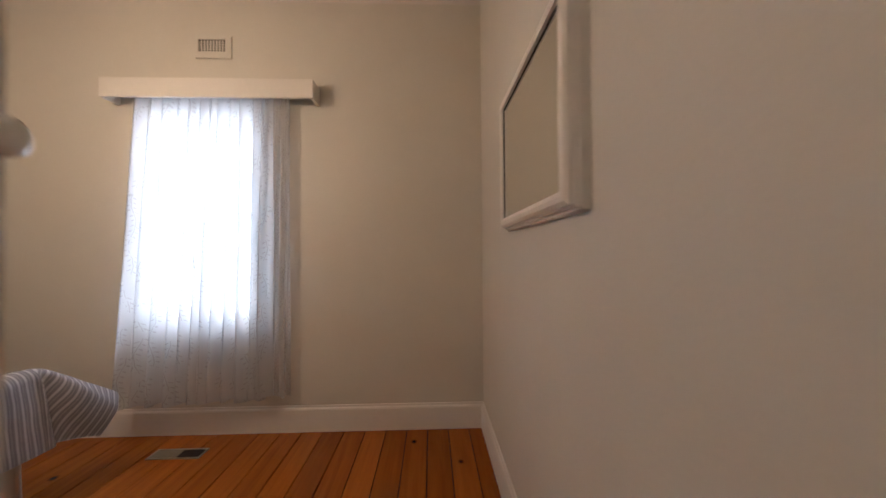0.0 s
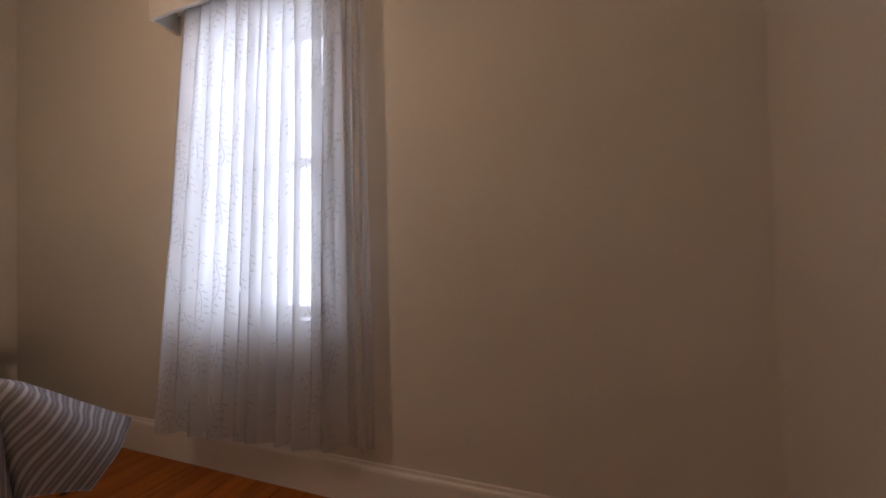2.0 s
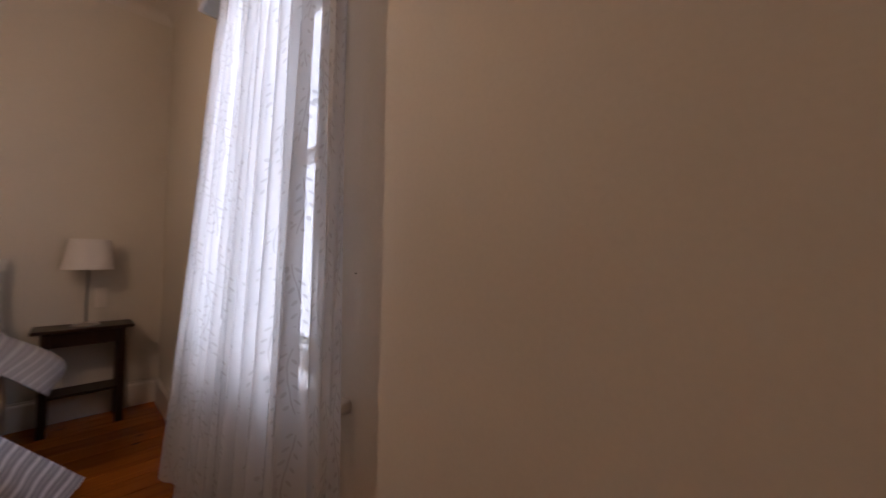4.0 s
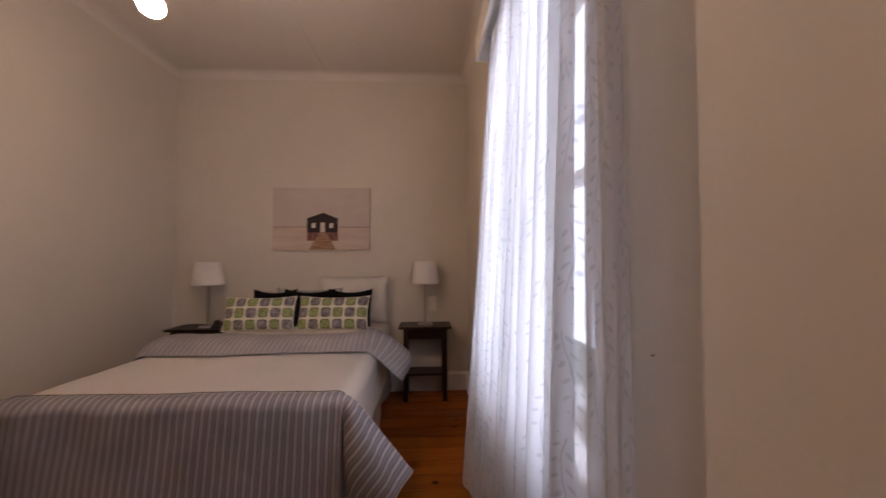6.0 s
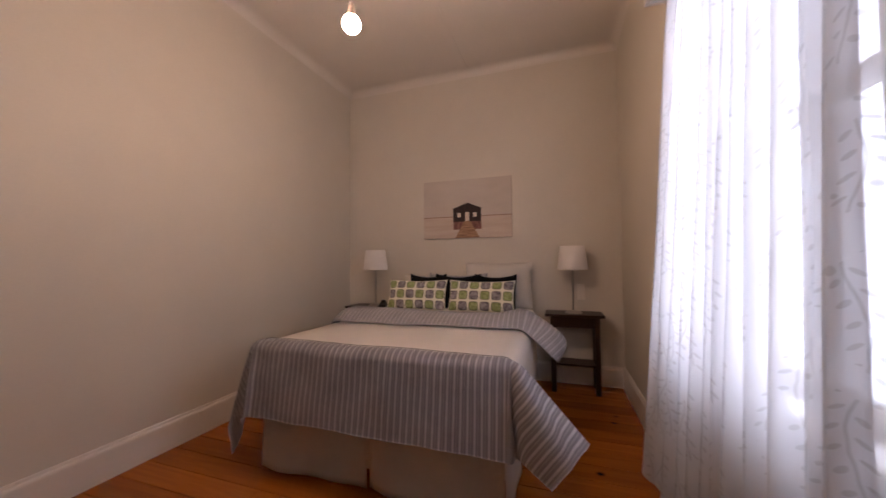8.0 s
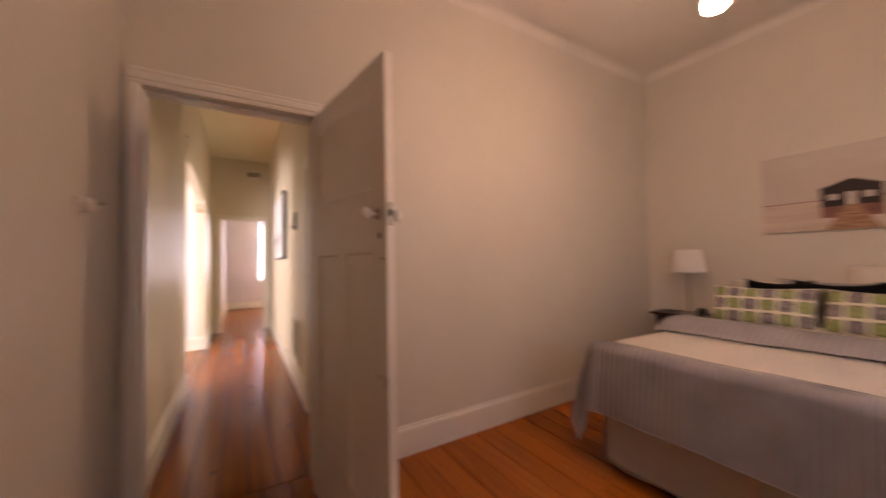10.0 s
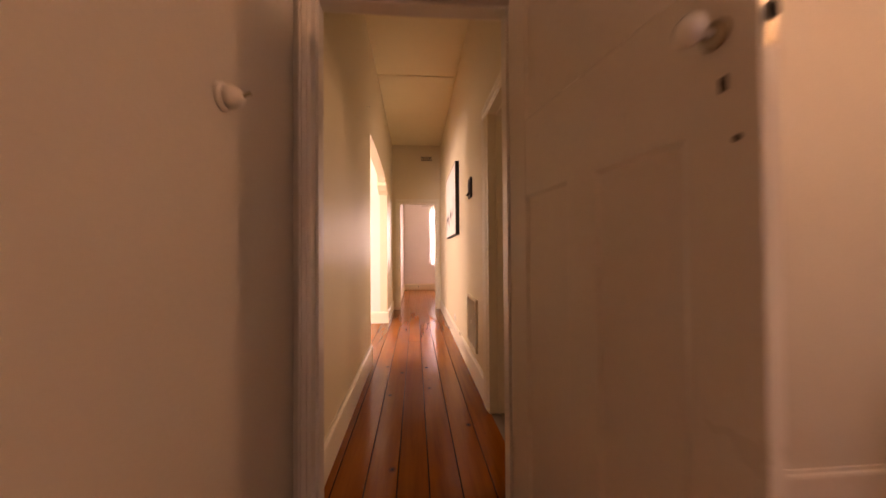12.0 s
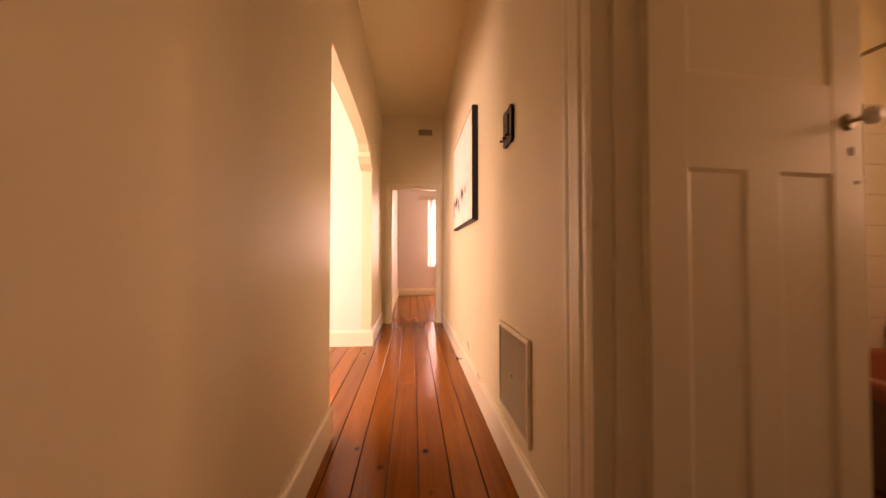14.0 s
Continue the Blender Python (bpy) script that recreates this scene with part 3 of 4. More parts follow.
def panel_door(name, w, h, at, material, label, knob_z):
    """An inter-war door: one wide panel above two tall ones; x along its width, y its thickness."""
    t = 0.036
    door = tagged(new(name), label, kind="structure")
    door.matrix_world = at
    st, top, mid0, mid1, bot = 0.115, h - 0.12, 1.285, 1.535, 0.24
    for a, b in ((0, st), (w - st, w)):
        part("stile", boxed(a, b, 0, t, 0, h, bevel=0.002), material, door)
    for a, b in ((0, bot), (mid0, mid1), (top, h)):
        part("rail", boxed(st, w - st, 0.0015, t - 0.0015, a, b), material, door)
    mw = 0.105
    part("mullion", boxed(w / 2 - mw / 2, w / 2 + mw / 2, 0.0015, t - 0.0015, bot, mid0), material, door)
    for a, b, c, d in ((st, w - st, mid1, top), (st, w / 2 - mw / 2, bot, mid0), (w / 2 + mw / 2, w - st, bot, mid0)):
        bm = boxed(a, b, t / 2 - 0.0095, t / 2 + 0.0095, c, d)
        pan = part("panel", bm, material, door)
        for f in (0, 1):
            y0, y1 = (t / 2 + 0.0095, t - 0.002) if f else (0.002, t / 2 - 0.0095)
            deep_, face_ = (y0, y1) if f else (y1, y0)
            for edge, way in ((c, 1), (d, -1)):
                part("bead", extruded([(deep_, edge), (face_, edge), (face_, edge + way * 0.003), (deep_, edge + way * 0.014)], "x", a, b), material, pan)
            for edge, way in ((a, 1), (b, -1)):
                part("bead", extruded([(edge, deep_), (edge, face_), (edge + way * 0.003, face_), (edge + way * 0.014, deep_)], "z", c + 0.004, d - 0.004), material, pan)
    knob_set(door, w - 0.062, knob_z, t)
    part("latch_plate", boxed(w, w + 0.0015, 0.006, t - 0.006, knob_z - 0.05, knob_z + 0.04), brass_dull, door, "worn latch plate")
    part("latch", boxed(w, w + 0.010, 0.012, t - 0.012, knob_z - 0.012, knob_z + 0.010), hole_dark, door, "dark latch bolt")
    for z in (0.22, h - 0.24):
        part("hinge", lathe([(0.007, 0), (0.007, 0.09)], 10), material, door, smooth=True, at=pose(-0.006, t + 0.004, z))
    return door


angle_1 = math.degrees(math.atan2(0.812, -0.132))
panel_door("door_1", 0.824, 2.06, pose(-0.850, 0.048, 0.012, 0, 0, angle_1) @ pose(0, -0.036, 0), gloss_white, "cream painted panelled bedroom door standing open", 1.430)
panel_door("door_2", 0.715, 2.05, pose(HX - 0.118, BY0 + 0.03, 0.010, 0, 0, 184.5) @ pose(0, -0.036, 0), hall_trim, "cream panelled bathroom door standing open", 1.435)

# ---- bedroom window ----
win = tagged(new("window_1"), "white timber double-hung sash window behind lace", kind="structure")
fy = D + 0.10
for a, b in ((WX0, WX0 + 0.035), (WX1 - 0.035, WX1)):
    part("window_frame", boxed(a, b, D + 0.02, D + 0.19, WZ0, WZ1), gloss_white, win)
part("window_frame", boxed(WX0 + 0.035, WX1 - 0.035, D + 0.02, D + 0.19, WZ1 - 0.035, WZ1), gloss_white, win)
for z0, z1, y, low in ((WZ0, 1.612, fy - 0.02, 0.055), (1.585, WZ1 - 0.035, fy + 0.02, 0.030)):
    sash = part("sash", boxed(WX0 + 0.035, WX1 - 0.035, y, y + 0.036, z0, z0 + low, bevel=0.003), gloss_white, win)
    part("sash_rail", boxed(WX0 + 0.035, WX1 - 0.035, y, y + 0.036, z1 - 0.03, z1, bevel=0.003), gloss_white, sash)
    for a, b in ((WX0 + 0.035, WX0 + 0.083), (WX1 - 0.083, WX1 - 0.035)):
        part("sash_stile", boxed(a, b, y + 0.001, y + 0.035, z0 + low, z1 - 0.03), gloss_white, sash)
    pane = part("pane", boxed(WX0 + 0.083, WX1 - 0.083, y + 0.016, y + 0.020, z0 + low, z1 - 0.03), window_glass, sash, "clear pane")
    pane.visible_shadow = False
for a, b in ((WX0 - 0.085, WX0), (WX1, WX1 + 0.085)):
    part("architrave", boxed(a, b, D - 0.022, D, WZ0 + 0.012, WZ1 + 0.085, bevel=0.005), gloss_white, win)
part("architrave", boxed(WX0, WX1, D - 0.022, D, WZ1, WZ1 + 0.085, bevel=0.005), gloss_white, win)
part("window_sill", boxed(WX0 - 0.12, WX1 + 0.165, D - 0.048, D + 0.03, WZ0 - 0.022, WZ0 + 0.012, bevel=0.010), gloss_white, win, "white rounded sill")
part("apron", boxed(WX0 - 0.085, WX1 + 0.085, D - 0.018, D, WZ0 - 0.10, WZ0 - 0.022, bevel=0.003), gloss_white, win)

pelmet = thing("pelmet", "cream painted box pelmet above the lace curtain", "pelmet", at=pose(-1.93, D, 2.39))
hold(part("front_board", boxed(-2.656, -1.205, 2.797, 2.815, 2.39, 2.525, bevel=0.003), gloss_white, pelmet),
     part("end_board", boxed(-2.656, -2.638, 2.815, D, 2.39, 2.525), gloss_white, pelmet),
     part("end_board", boxed(-1.223, -1.205, 2.815, D, 2.39, 2.525), gloss_white, pelmet),
     part("top_board", boxed(-2.638, -1.223, 2.815, D, 2.508, 2.525), gloss_white, pelmet))


def lace_drop(knots, seed, spread, fall, size, top=2.425, length=2.13):
    """A hanging width of lace: knots are the pleats' edges in plan; pleats swing and open towards the hem."""
    rng = random.Random(seed)
    sway = [rng.uniform(-1, 1) for _ in knots]
    deep = [rng.uniform(0.7, 1.25) for _ in knots]
    n = len(knots) - 1
    mid_y = sum(k[1] for k in knots) / len(knots)
    x_first, x_last = knots[0][0], knots[-1][0]

    def at(k, v):
        x, y = knots[k]
        q = (x - x_first) / (x_last - x_first)
        x += (spread[0] * (1 - q) + spread[1] * q) * v + 0.014 * sway[k] * v
        y = mid_y + (y - mid_y) * (0.62 + 0.5 * v * deep[k]) - (fall[0] * (1 - q) + fall[1] * q) * v
        return x, y

    def place(u, v):
        f = min(u * n, n - 1e-6)
        k = int(f)
        r = f - k
        a, b = at(k, v), at(k + 1, v)
        e = 0.45 * r + 0.55 * (0.5 - 0.5 * math.cos(math.pi * r))
        x = a[0] + (b[0] - a[0]) * r
        y = a[1] + (b[1] - a[1]) * e
        gather = (1 - v) ** 3
        y += 0.006 * gather * math.sin(41 * u * n / 6) + 0.004 * math.sin(6 * v + 5 * u * n + seed)
        return (x, y, top - (length + 0.012 * math.sin(2.1 * u * n + seed)) * v)
    return sheet(n * 10, 40, place, size)


def pleats(x0, x1, count, y, depth, seed):
    """Edges of uneven pleats between x0 and x1, by turns in front of and behind y."""
    rng = random.Random(seed)
    widths = [rng.uniform(0.7, 1.3) * (1.75 if k % 2 else -0.45) for k in range(count)]
    total, run, edges = sum(widths), 0.0, [(x0, y + depth)]
    for k, w in enumerate(widths):
        run += w
        edges.append((x0 + (x1 - x0) * run / total, y + depth * rng.uniform(0.6, 1.1) * (-1 if k % 2 == 0 else 1)))
    return edges


curtain = thing("curtain", "white floral lace curtain with glowing gathered folds", "curtain", at=pose(-1.93, 2.86, 2.42))
side_knots = [(-1.516, 2.880), (-1.484, 2.842), (-1.458, 2.868), (-1.428, 2.836), (-1.402, 2.848), (-1.390, 2.866)]
hold(part("drop", lace_drop(pleats(-2.43, -1.503, 24, 2.860, 0.024, 5), 5, (-0.025, 0.0), (0.138, 0.045), (1.95, 2.13)), lace_cloth, curtain, "broad floral lace drop", True),
     part("drop", lace_drop(side_knots, 9, (0.0, 0.0), (0.012, 0.0), (0.36, 2.13)), lace_cloth, curtain, "narrow lace drop at the side", True),
     part("rail", lathe([(0.006, -0.62), (0.006, 0.62)], 10, "x"), satin_steel, curtain, "thin curtain rail", True, pose(-1.93, 2.875, 2.432)))


def vent(name, x0, x1, z0, z1, hx0, hx1, hz0, hz1, nx, nz, y, side, material, label):
    """A wall vent: a plate round a dark back, with bars across."""
    v = thing(name, label, "vent", at=pose((x0 + x1) / 2, y, z0))
    made = []
    f = lambda a: y + side * a
    made.append(part("backing", boxed(hx0, hx1, f(0), f(0.004), hz0, hz1), hole_dark, v, "dark opening"))
    for a, b, c, d in ((x0, x1, z0, hz0), (x0, x1, hz1, z1), (x0, hx0, hz0, hz1), (hx1, x1, hz0, hz1)):
        made.append(part("frame", boxed(a, b, f(0), f(0.014), c, d), material, v))
    for i in range(1, nx):
        x = hx0 + (hx1 - hx0) * i / nx
        made.append(part("bar", boxed(x - 0.003, x + 0.003, f(0.003), f(0.009), hz0, hz1), material, v))
    for i in range(1, nz):
        z = hz0 + (hz1 - hz0) * i / nz
        made.append(part("slat", boxed(hx0, hx1, f(0.0035), f(0.0085), z - 0.003, z + 0.003), material, v))
    hold(*made)
    return v


vent("wall_vent", -2.100, -1.840, 2.740, 2.900, -2.080, -1.884, 2.790, 2.878, 9, 5, D, -1, bed_paint, "cream plaster wall vent with square holes")
vent("wall_vent", -0.805, -0.570, 2.975, 3.080, -0.795, -0.580, 2.985, 3.070, 1, 5, -5.56, 1, hall_paint, "cream slatted wall vent above the far doorway")

reg = thing("floor_register", "metal floor heating register with a half-open lid", "floor vent", at=pose(-2.04, 2.69, 0))
made = []
for a, b, c, d in ((-2.205, -1.873, 2.632, 2.644), (-2.205, -1.873, 2.732, 2.744), (-2.205, -2.193, 2.644, 2.732), (-1.885, -1.873, 2.644, 2.732)):
    made.append(part("frame", boxed(a, b, c, d, 0.0, 0.007, bevel=0.002), brass_dull, reg))
made.append(part("lid", boxed(-2.193, -2.025, 2.644, 2.732, 0.0, 0.005, bevel=0.001), register_lid, reg, "olive brown closed lid"))
made.append(part("opening", boxed(-2.025, -1.885, 2.644, 2.732, 0.0, 0.002), hole_dark, reg, "dark open half"))
for i in range(6):
    made.append(part("slat", boxed(-2.020 + i * 0.023, -2.016 + i * 0.023, 2.644, 2.732, 0.002, 0.004), hole_dark, reg))
hold(*made)

# ---- mirror and switch on the east wall ----
mirror = thing("wall_mirror", "rectangular mirror in a broad rounded cream frame", "mirror", at=pose(0, 1.585, 1.395))
PROFILE = [(0.0, 0.046), (0.002, 0.060), (0.016, 0.064), (0.029, 0.060), (0.038, 0.050), (0.040, 0.038), (0.045, 0.038), (0.047, 0.026), (0.052, 0.026), (0.054, 0.0)]
my0, my1, mz0, mz1 = 1.245, 1.935, 1.454, 1.948


def frame_rail(side):
    """One mitred side of the mirror's frame."""
    bm = bmesh.new()
    rows = []
    for o, p in PROFILE + [(0.0, 0.0)]:
        y0, y1, z0, z1 = my0 - o, my1 + o, mz0 - o, mz1 + o
        a, b = {"bottom": ((y0, z0), (y1, z0)), "top": ((y0, z1), (y1, z1)), "south": ((y0, z0), (y0, z1)), "north": ((y1, z0), (y1, z1))}[side]
        rows.append((bm.verts.new((-p, *a)), bm.verts.new((-p, *b))))
    n = len(rows)
    for i in range(n):
        q, r = rows[i], rows[(i + 1) % n]
        bm.faces.new((q[0], q[1], r[1], r[0]))
    bm.faces.new([r[0] for r in rows])
    bm.faces.new([r[1] for r in rows][::-1])
    return bm


hold(*[part("frame_rail", frame_rail(s), frame_white, mirror) for s in ("bottom", "top", "south", "north")],
     part("glass", boxed(-0.048, -0.040, my0, my1, mz0, mz1), mirror_glass, mirror, "silvered mirror glass"),
     *[part("dark_bead", boxed(-0.051, -0.0482, a, b, c, d), black_frame, mirror, "thin dark edge") for a, b, c, d in
       ((my0, my1, mz1 - 0.004, mz1), (my1 - 0.004, my1, mz0, mz1 - 0.004), (my0, my0 + 0.004, mz0, mz1 - 0.004))])

sw = thing("light_switch", "old round cream light switch on the wall", "light switch", at=pose(0, 0.475, 1.468, 0, 0, 90))
part("base", lathe([(0.033, 0), (0.033, 0.008), (0.030, 0.014)], 24, "y"), switch_white, sw, smooth=True)
part("dome", lathe([(0.027, 0.014), (0.026, 0.030), (0.021, 0.042), (0.012, 0.050), (0.004, 0.052)], 24, "y"), switch_white, sw, smooth=True)
part("toggle", lathe([(0.004, 0), (0.005, 0.018), (0.006, 0.022), (0.003, 0.026)], 12, "y"), brass_dull, sw, "dull metal toggle", True, pose(0.0, 0.045, 0.0, 25, 0, 0))

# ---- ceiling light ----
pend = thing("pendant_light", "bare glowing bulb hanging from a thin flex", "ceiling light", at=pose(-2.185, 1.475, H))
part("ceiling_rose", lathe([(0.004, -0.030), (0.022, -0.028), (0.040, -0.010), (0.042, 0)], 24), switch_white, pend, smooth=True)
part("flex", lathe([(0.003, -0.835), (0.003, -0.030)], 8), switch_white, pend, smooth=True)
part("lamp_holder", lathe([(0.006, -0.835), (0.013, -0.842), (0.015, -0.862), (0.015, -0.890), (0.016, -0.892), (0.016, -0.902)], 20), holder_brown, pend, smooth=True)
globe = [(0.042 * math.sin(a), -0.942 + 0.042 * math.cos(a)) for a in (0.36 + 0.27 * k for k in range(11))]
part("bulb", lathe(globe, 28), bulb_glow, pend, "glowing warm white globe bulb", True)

# ---- bed ----
BX, BY0_, BY1_ = -2.385, 0.765, 2.135       # foot of the base and its two sides
HEADX = W + 0.03
TOP = 0.722
bed = thing("bed", "double ensemble bed with a cream valance and mattress", "bed", at=pose(-3.35, 1.45, 0))
made = [part("base", boxed(HEADX, BX - 0.03, BY0_ + 0.02, BY1_ - 0.02, 0.10, 0.345, bevel=0.015), valance_cloth, bed),
        part("mattress", boxed(HEADX, BX + 0.005, BY0_ - 0.02, BY1_ + 0.02, 0.347, TOP - 0.012, bevel=0.055), white_cotton, bed, "white mattress", True)]
for x in (HEADX + 0.1, BX - 0.15):
    for y in (BY0_ + 0.12, BY1_ - 0.12):
        made.append(part("leg", lathe([(0.022, 0), (0.028, 0.10)], 14), dark_timber, bed, "dark turned leg", True, pose(x, y, 0)))


def skirt(x0, y0, x1, y1, seed, nx, ny):
    """One panel of the valance with soft waves that open towards the hem."""
    rng = random.Random(seed)
    p1, p2 = rng.uniform(0, 6), rng.uniform(0, 6)
    length = math.hypot(x1 - x0, y1 - y0)

    def place(u, v):
        a = 0.006 + 0.016 * v
        d = a * math.sin(7.5 * u * length + p1) + 0.4 * a * math.sin(19 * u * length + p2) + 0.012 * v
        z = 0.345 - v * (0.315 + 0.010 * math.sin(5 * u * length + p2))
        return (x0 + (x1 - x0) * u + nx * d, y0 + (y1 - y0) * u + ny * d, z)
    bm = sheet(max(8, int(length * 40)), 10, place)
    bmesh.ops.solidify(bm, geom=bm.faces[:], thickness=0.004)
    return bm


made += [part("valance", skirt(BX, BY0_, BX, 1.430, 1, 1, 0), valance_cloth, bed, "cream cotton valance", True),
         part("valance", skirt(BX, 1.447, BX, BY1_, 2, 1, 0), valance_cloth, bed, "cream cotton valance", True),
         part("valance", skirt(HEADX, BY1_, BX, BY1_, 3, 0, 1), valance_cloth, bed, "cream cotton valance", True),
         part("valance", skirt(HEADX, BY0_, BX, BY0_, 4, 0, -1), valance_cloth, bed, "cream cotton valance", True)]
hold(*made)

CY, HALF, RAD = 1.45, 0.752, 0.075


def across(s, top, flare_l, flare_r):
    """Where cloth laid over the bed lies at the arc length s from the middle: y, z."""
    side = 1 if s > 0 else -1
    flat = HALF - RAD
    a = abs(s)
    if a <= flat:
        return CY + s, top
    arc = RAD * math.pi / 2
    fl = flare_r if side > 0 else flare_l
    lim = (math.pi / 2 - fl) * RAD
    if a - flat <= lim:
        th = (a - flat) / RAD
        return CY + side * (flat + RAD * math.sin(th)), top - RAD + RAD * math.cos(th)
    th = math.pi / 2 - fl
    rest = a - flat - lim
    return (CY + side * (flat + RAD * math.sin(th) + rest * math.sin(fl)), top - RAD + RAD * math.cos(th) - rest * math.cos(fl))


def crumple(x, y, z, k):
    n = noise.noise(Vector((x * 3.1, y * 3.1, z * 3.1))) * 0.6 + noise.noise(Vector((x * 8, y * 8, z * 8))) * 0.4
    return n * k


def blanket_place(u, v):
    s = -1.02 + 2.04 * u
    x = -3.50 + 1.10 * v
    y, z = across(s, TOP, 0.05, 0.08)
    z += crumple(x, y, z, 0.007)
    return (x, y + crumple(y, z, x, 0.005) * (abs(s) > HALF), z)


bm = sheet(80, 30, blanket_place)
bmesh.ops.solidify(bm, geom=bm.faces[:], thickness=0.008)
solid("blanket", bm, cream_blanket, "plain cream blanket spread over the bed", "blanket", smooth=True)

TW, THROW_X0 = 1.22, -2.42                   # half width of the throw's cloth by the wall, and its upper edge


def throw_place(u, v):
    s = -TW + (TW + 1.12) * u
    q = v * (BX + 0.03 - THROW_X0 + 0.395)
    foot = BX + 0.03 - THROW_X0 - RAD * 0.6          # flat length before the foot's edge
    top = TOP + 0.014
    side = 1 if s > 0 else -1
    fl_r, fl_l = 0.84, 0.34
    ox, oy = max(0, q - foot), max(0, abs(s) - (HALF - RAD * 0.6))
    if ox == 0:
        y, z = across(s, top, fl_l, fl_r)
        x = THROW_X0 + q
    elif oy == 0:
        lim = 0.09
        th = min(ox / lim, 1) * (math.pi / 2 - 0.13)
        r = lim / (math.pi / 2 - 0.13)
        rest = max(0, ox - lim)
        x = THROW_X0 + foot + r * math.sin(th) + rest * math.sin(0.13)
        z = top - r + r * math.cos(th) - rest * math.cos(0.13)
        y = CY + s
    else:
        length = (ox ** 3.5 + oy ** 3.5) ** (1 / 3.5) if side > 0 else math.hypot(ox, oy)
        way = math.atan2(oy, ox)
        k = way / (math.pi / 2)
        side_fl = fl_r if side > 0 else fl_l
        fl = 0.13 + (side_fl - 0.13) * k ** 1.3 + (0.05 if side > 0 else -0.06) * math.sin(math.pi * k)
        lim = 0.10
        lo, rest = min(length, lim), max(0, length - lim)
        bend = (math.pi / 2 - fl) * lo / lim
        r = lim / (math.pi / 2 - fl)
        out = r * math.sin(bend) + rest * math.sin(fl)
        down = r - r * math.cos(bend) + rest * math.cos(fl)
        wave = (0.030 * math.exp(-((k - 0.62) / 0.16) ** 2) - 0.085 * math.exp(-((k - 0.30) / 0.12) ** 2) if side > 0 else 0.022 * math.sin(6 * way + 0.6)) * min(1, length / 0.3)
        out += wave
        x = THROW_X0 + foot + out * math.cos(way)
        y = CY + side * ((HALF - RAD * 0.6) + out * math.sin(way))
        z = top - down
    if side > 0 and oy > 0:
        x += 0.17 * min(1, oy / 0.4) * (1 - v)
    z += crumple(x, y, z + 3, 0.010)
    x += 0.5 * crumple(x * 2.5, y * 2.5, z * 2.5, 0.008)
    if ox > 0:
        x += crumple(y * 2, z, x, 0.012)
    return (x, y, max(z, 0.055))


bm = sheet(130, 56, throw_place)
bmesh.ops.solidify(bm, geom=bm.faces[:], thickness=0.009)
throw = thing("throw_rug", "blue-grey striped cotton throw over the bed's foot", "throw", at=pose(-2.6, 1.45, TOP))
bm2 = sheet(90, 2, lambda u, v: (throw_place(u, 0.0)[0] - 0.004 + 0.010 * v, throw_place(u, 0.0)[1], throw_place(u, 0.0)[2] + 0.004))
hold(part("cloth", bm, throw_stripe, throw, "striped cloth", True), part("hem", bm2, black_cloth, throw, "narrow dark hem", True))


def fold_place(u, v):
    s = -0.98 + (0.98 + 1.00) * u
    y, z = across(s, TOP + 0.006, 0.35, 0.80)
    a = 2 * math.pi * v
    swell = 0.040 + 0.006 * math.sin(9 * u) + 0.034 * max(0, u - 0.75) / 0.25
    x = -3.250 + 0.185 * math.cos(a) + 0.012 * math.sin(6 * u)
    close = 1 - 0.9 * abs(2 * u - 1) ** 30
    x = -3.250 + (x + 3.250) * (0.55 + 0.45 * close)
    lift = swell * close * (math.sin(a) + 1) * (1 - 0.18 * abs(math.cos(a)) ** 8) * (1 - 0.78 * max(0, math.cos(a)) ** 2)
    tilt = 0 if abs(s) < 0.68 else min(1, (abs(s) - 0.68) / 0.12)
    side = 1 if s > 0 else -1
    return (x, y + side * lift * tilt * 0.75, z + lift * (1 - 0.45 * tilt) + crumple(x, y, z, 0.012))


bm = sheet(110, 28, fold_place)
bmesh.ops.remove_doubles(bm, verts=bm.verts[:], dist=0.0005)
quilt = thing("folded_quilt", "grey striped quilt folded back below the pillows", "quilt", at=pose(-3.25, CY, TOP))
bm2 = sheet(90, 2, lambda u, v: tuple(Vector(fold_place(u, 0.985 + 0.010 * v)) + Vector((0.003, 0, 0))))
hold(part("cloth", bm, fold_stripe, quilt, "grey striped cloth", True), part("hem", bm2, grey_cotton, quilt, "narrow stitched hem", True))


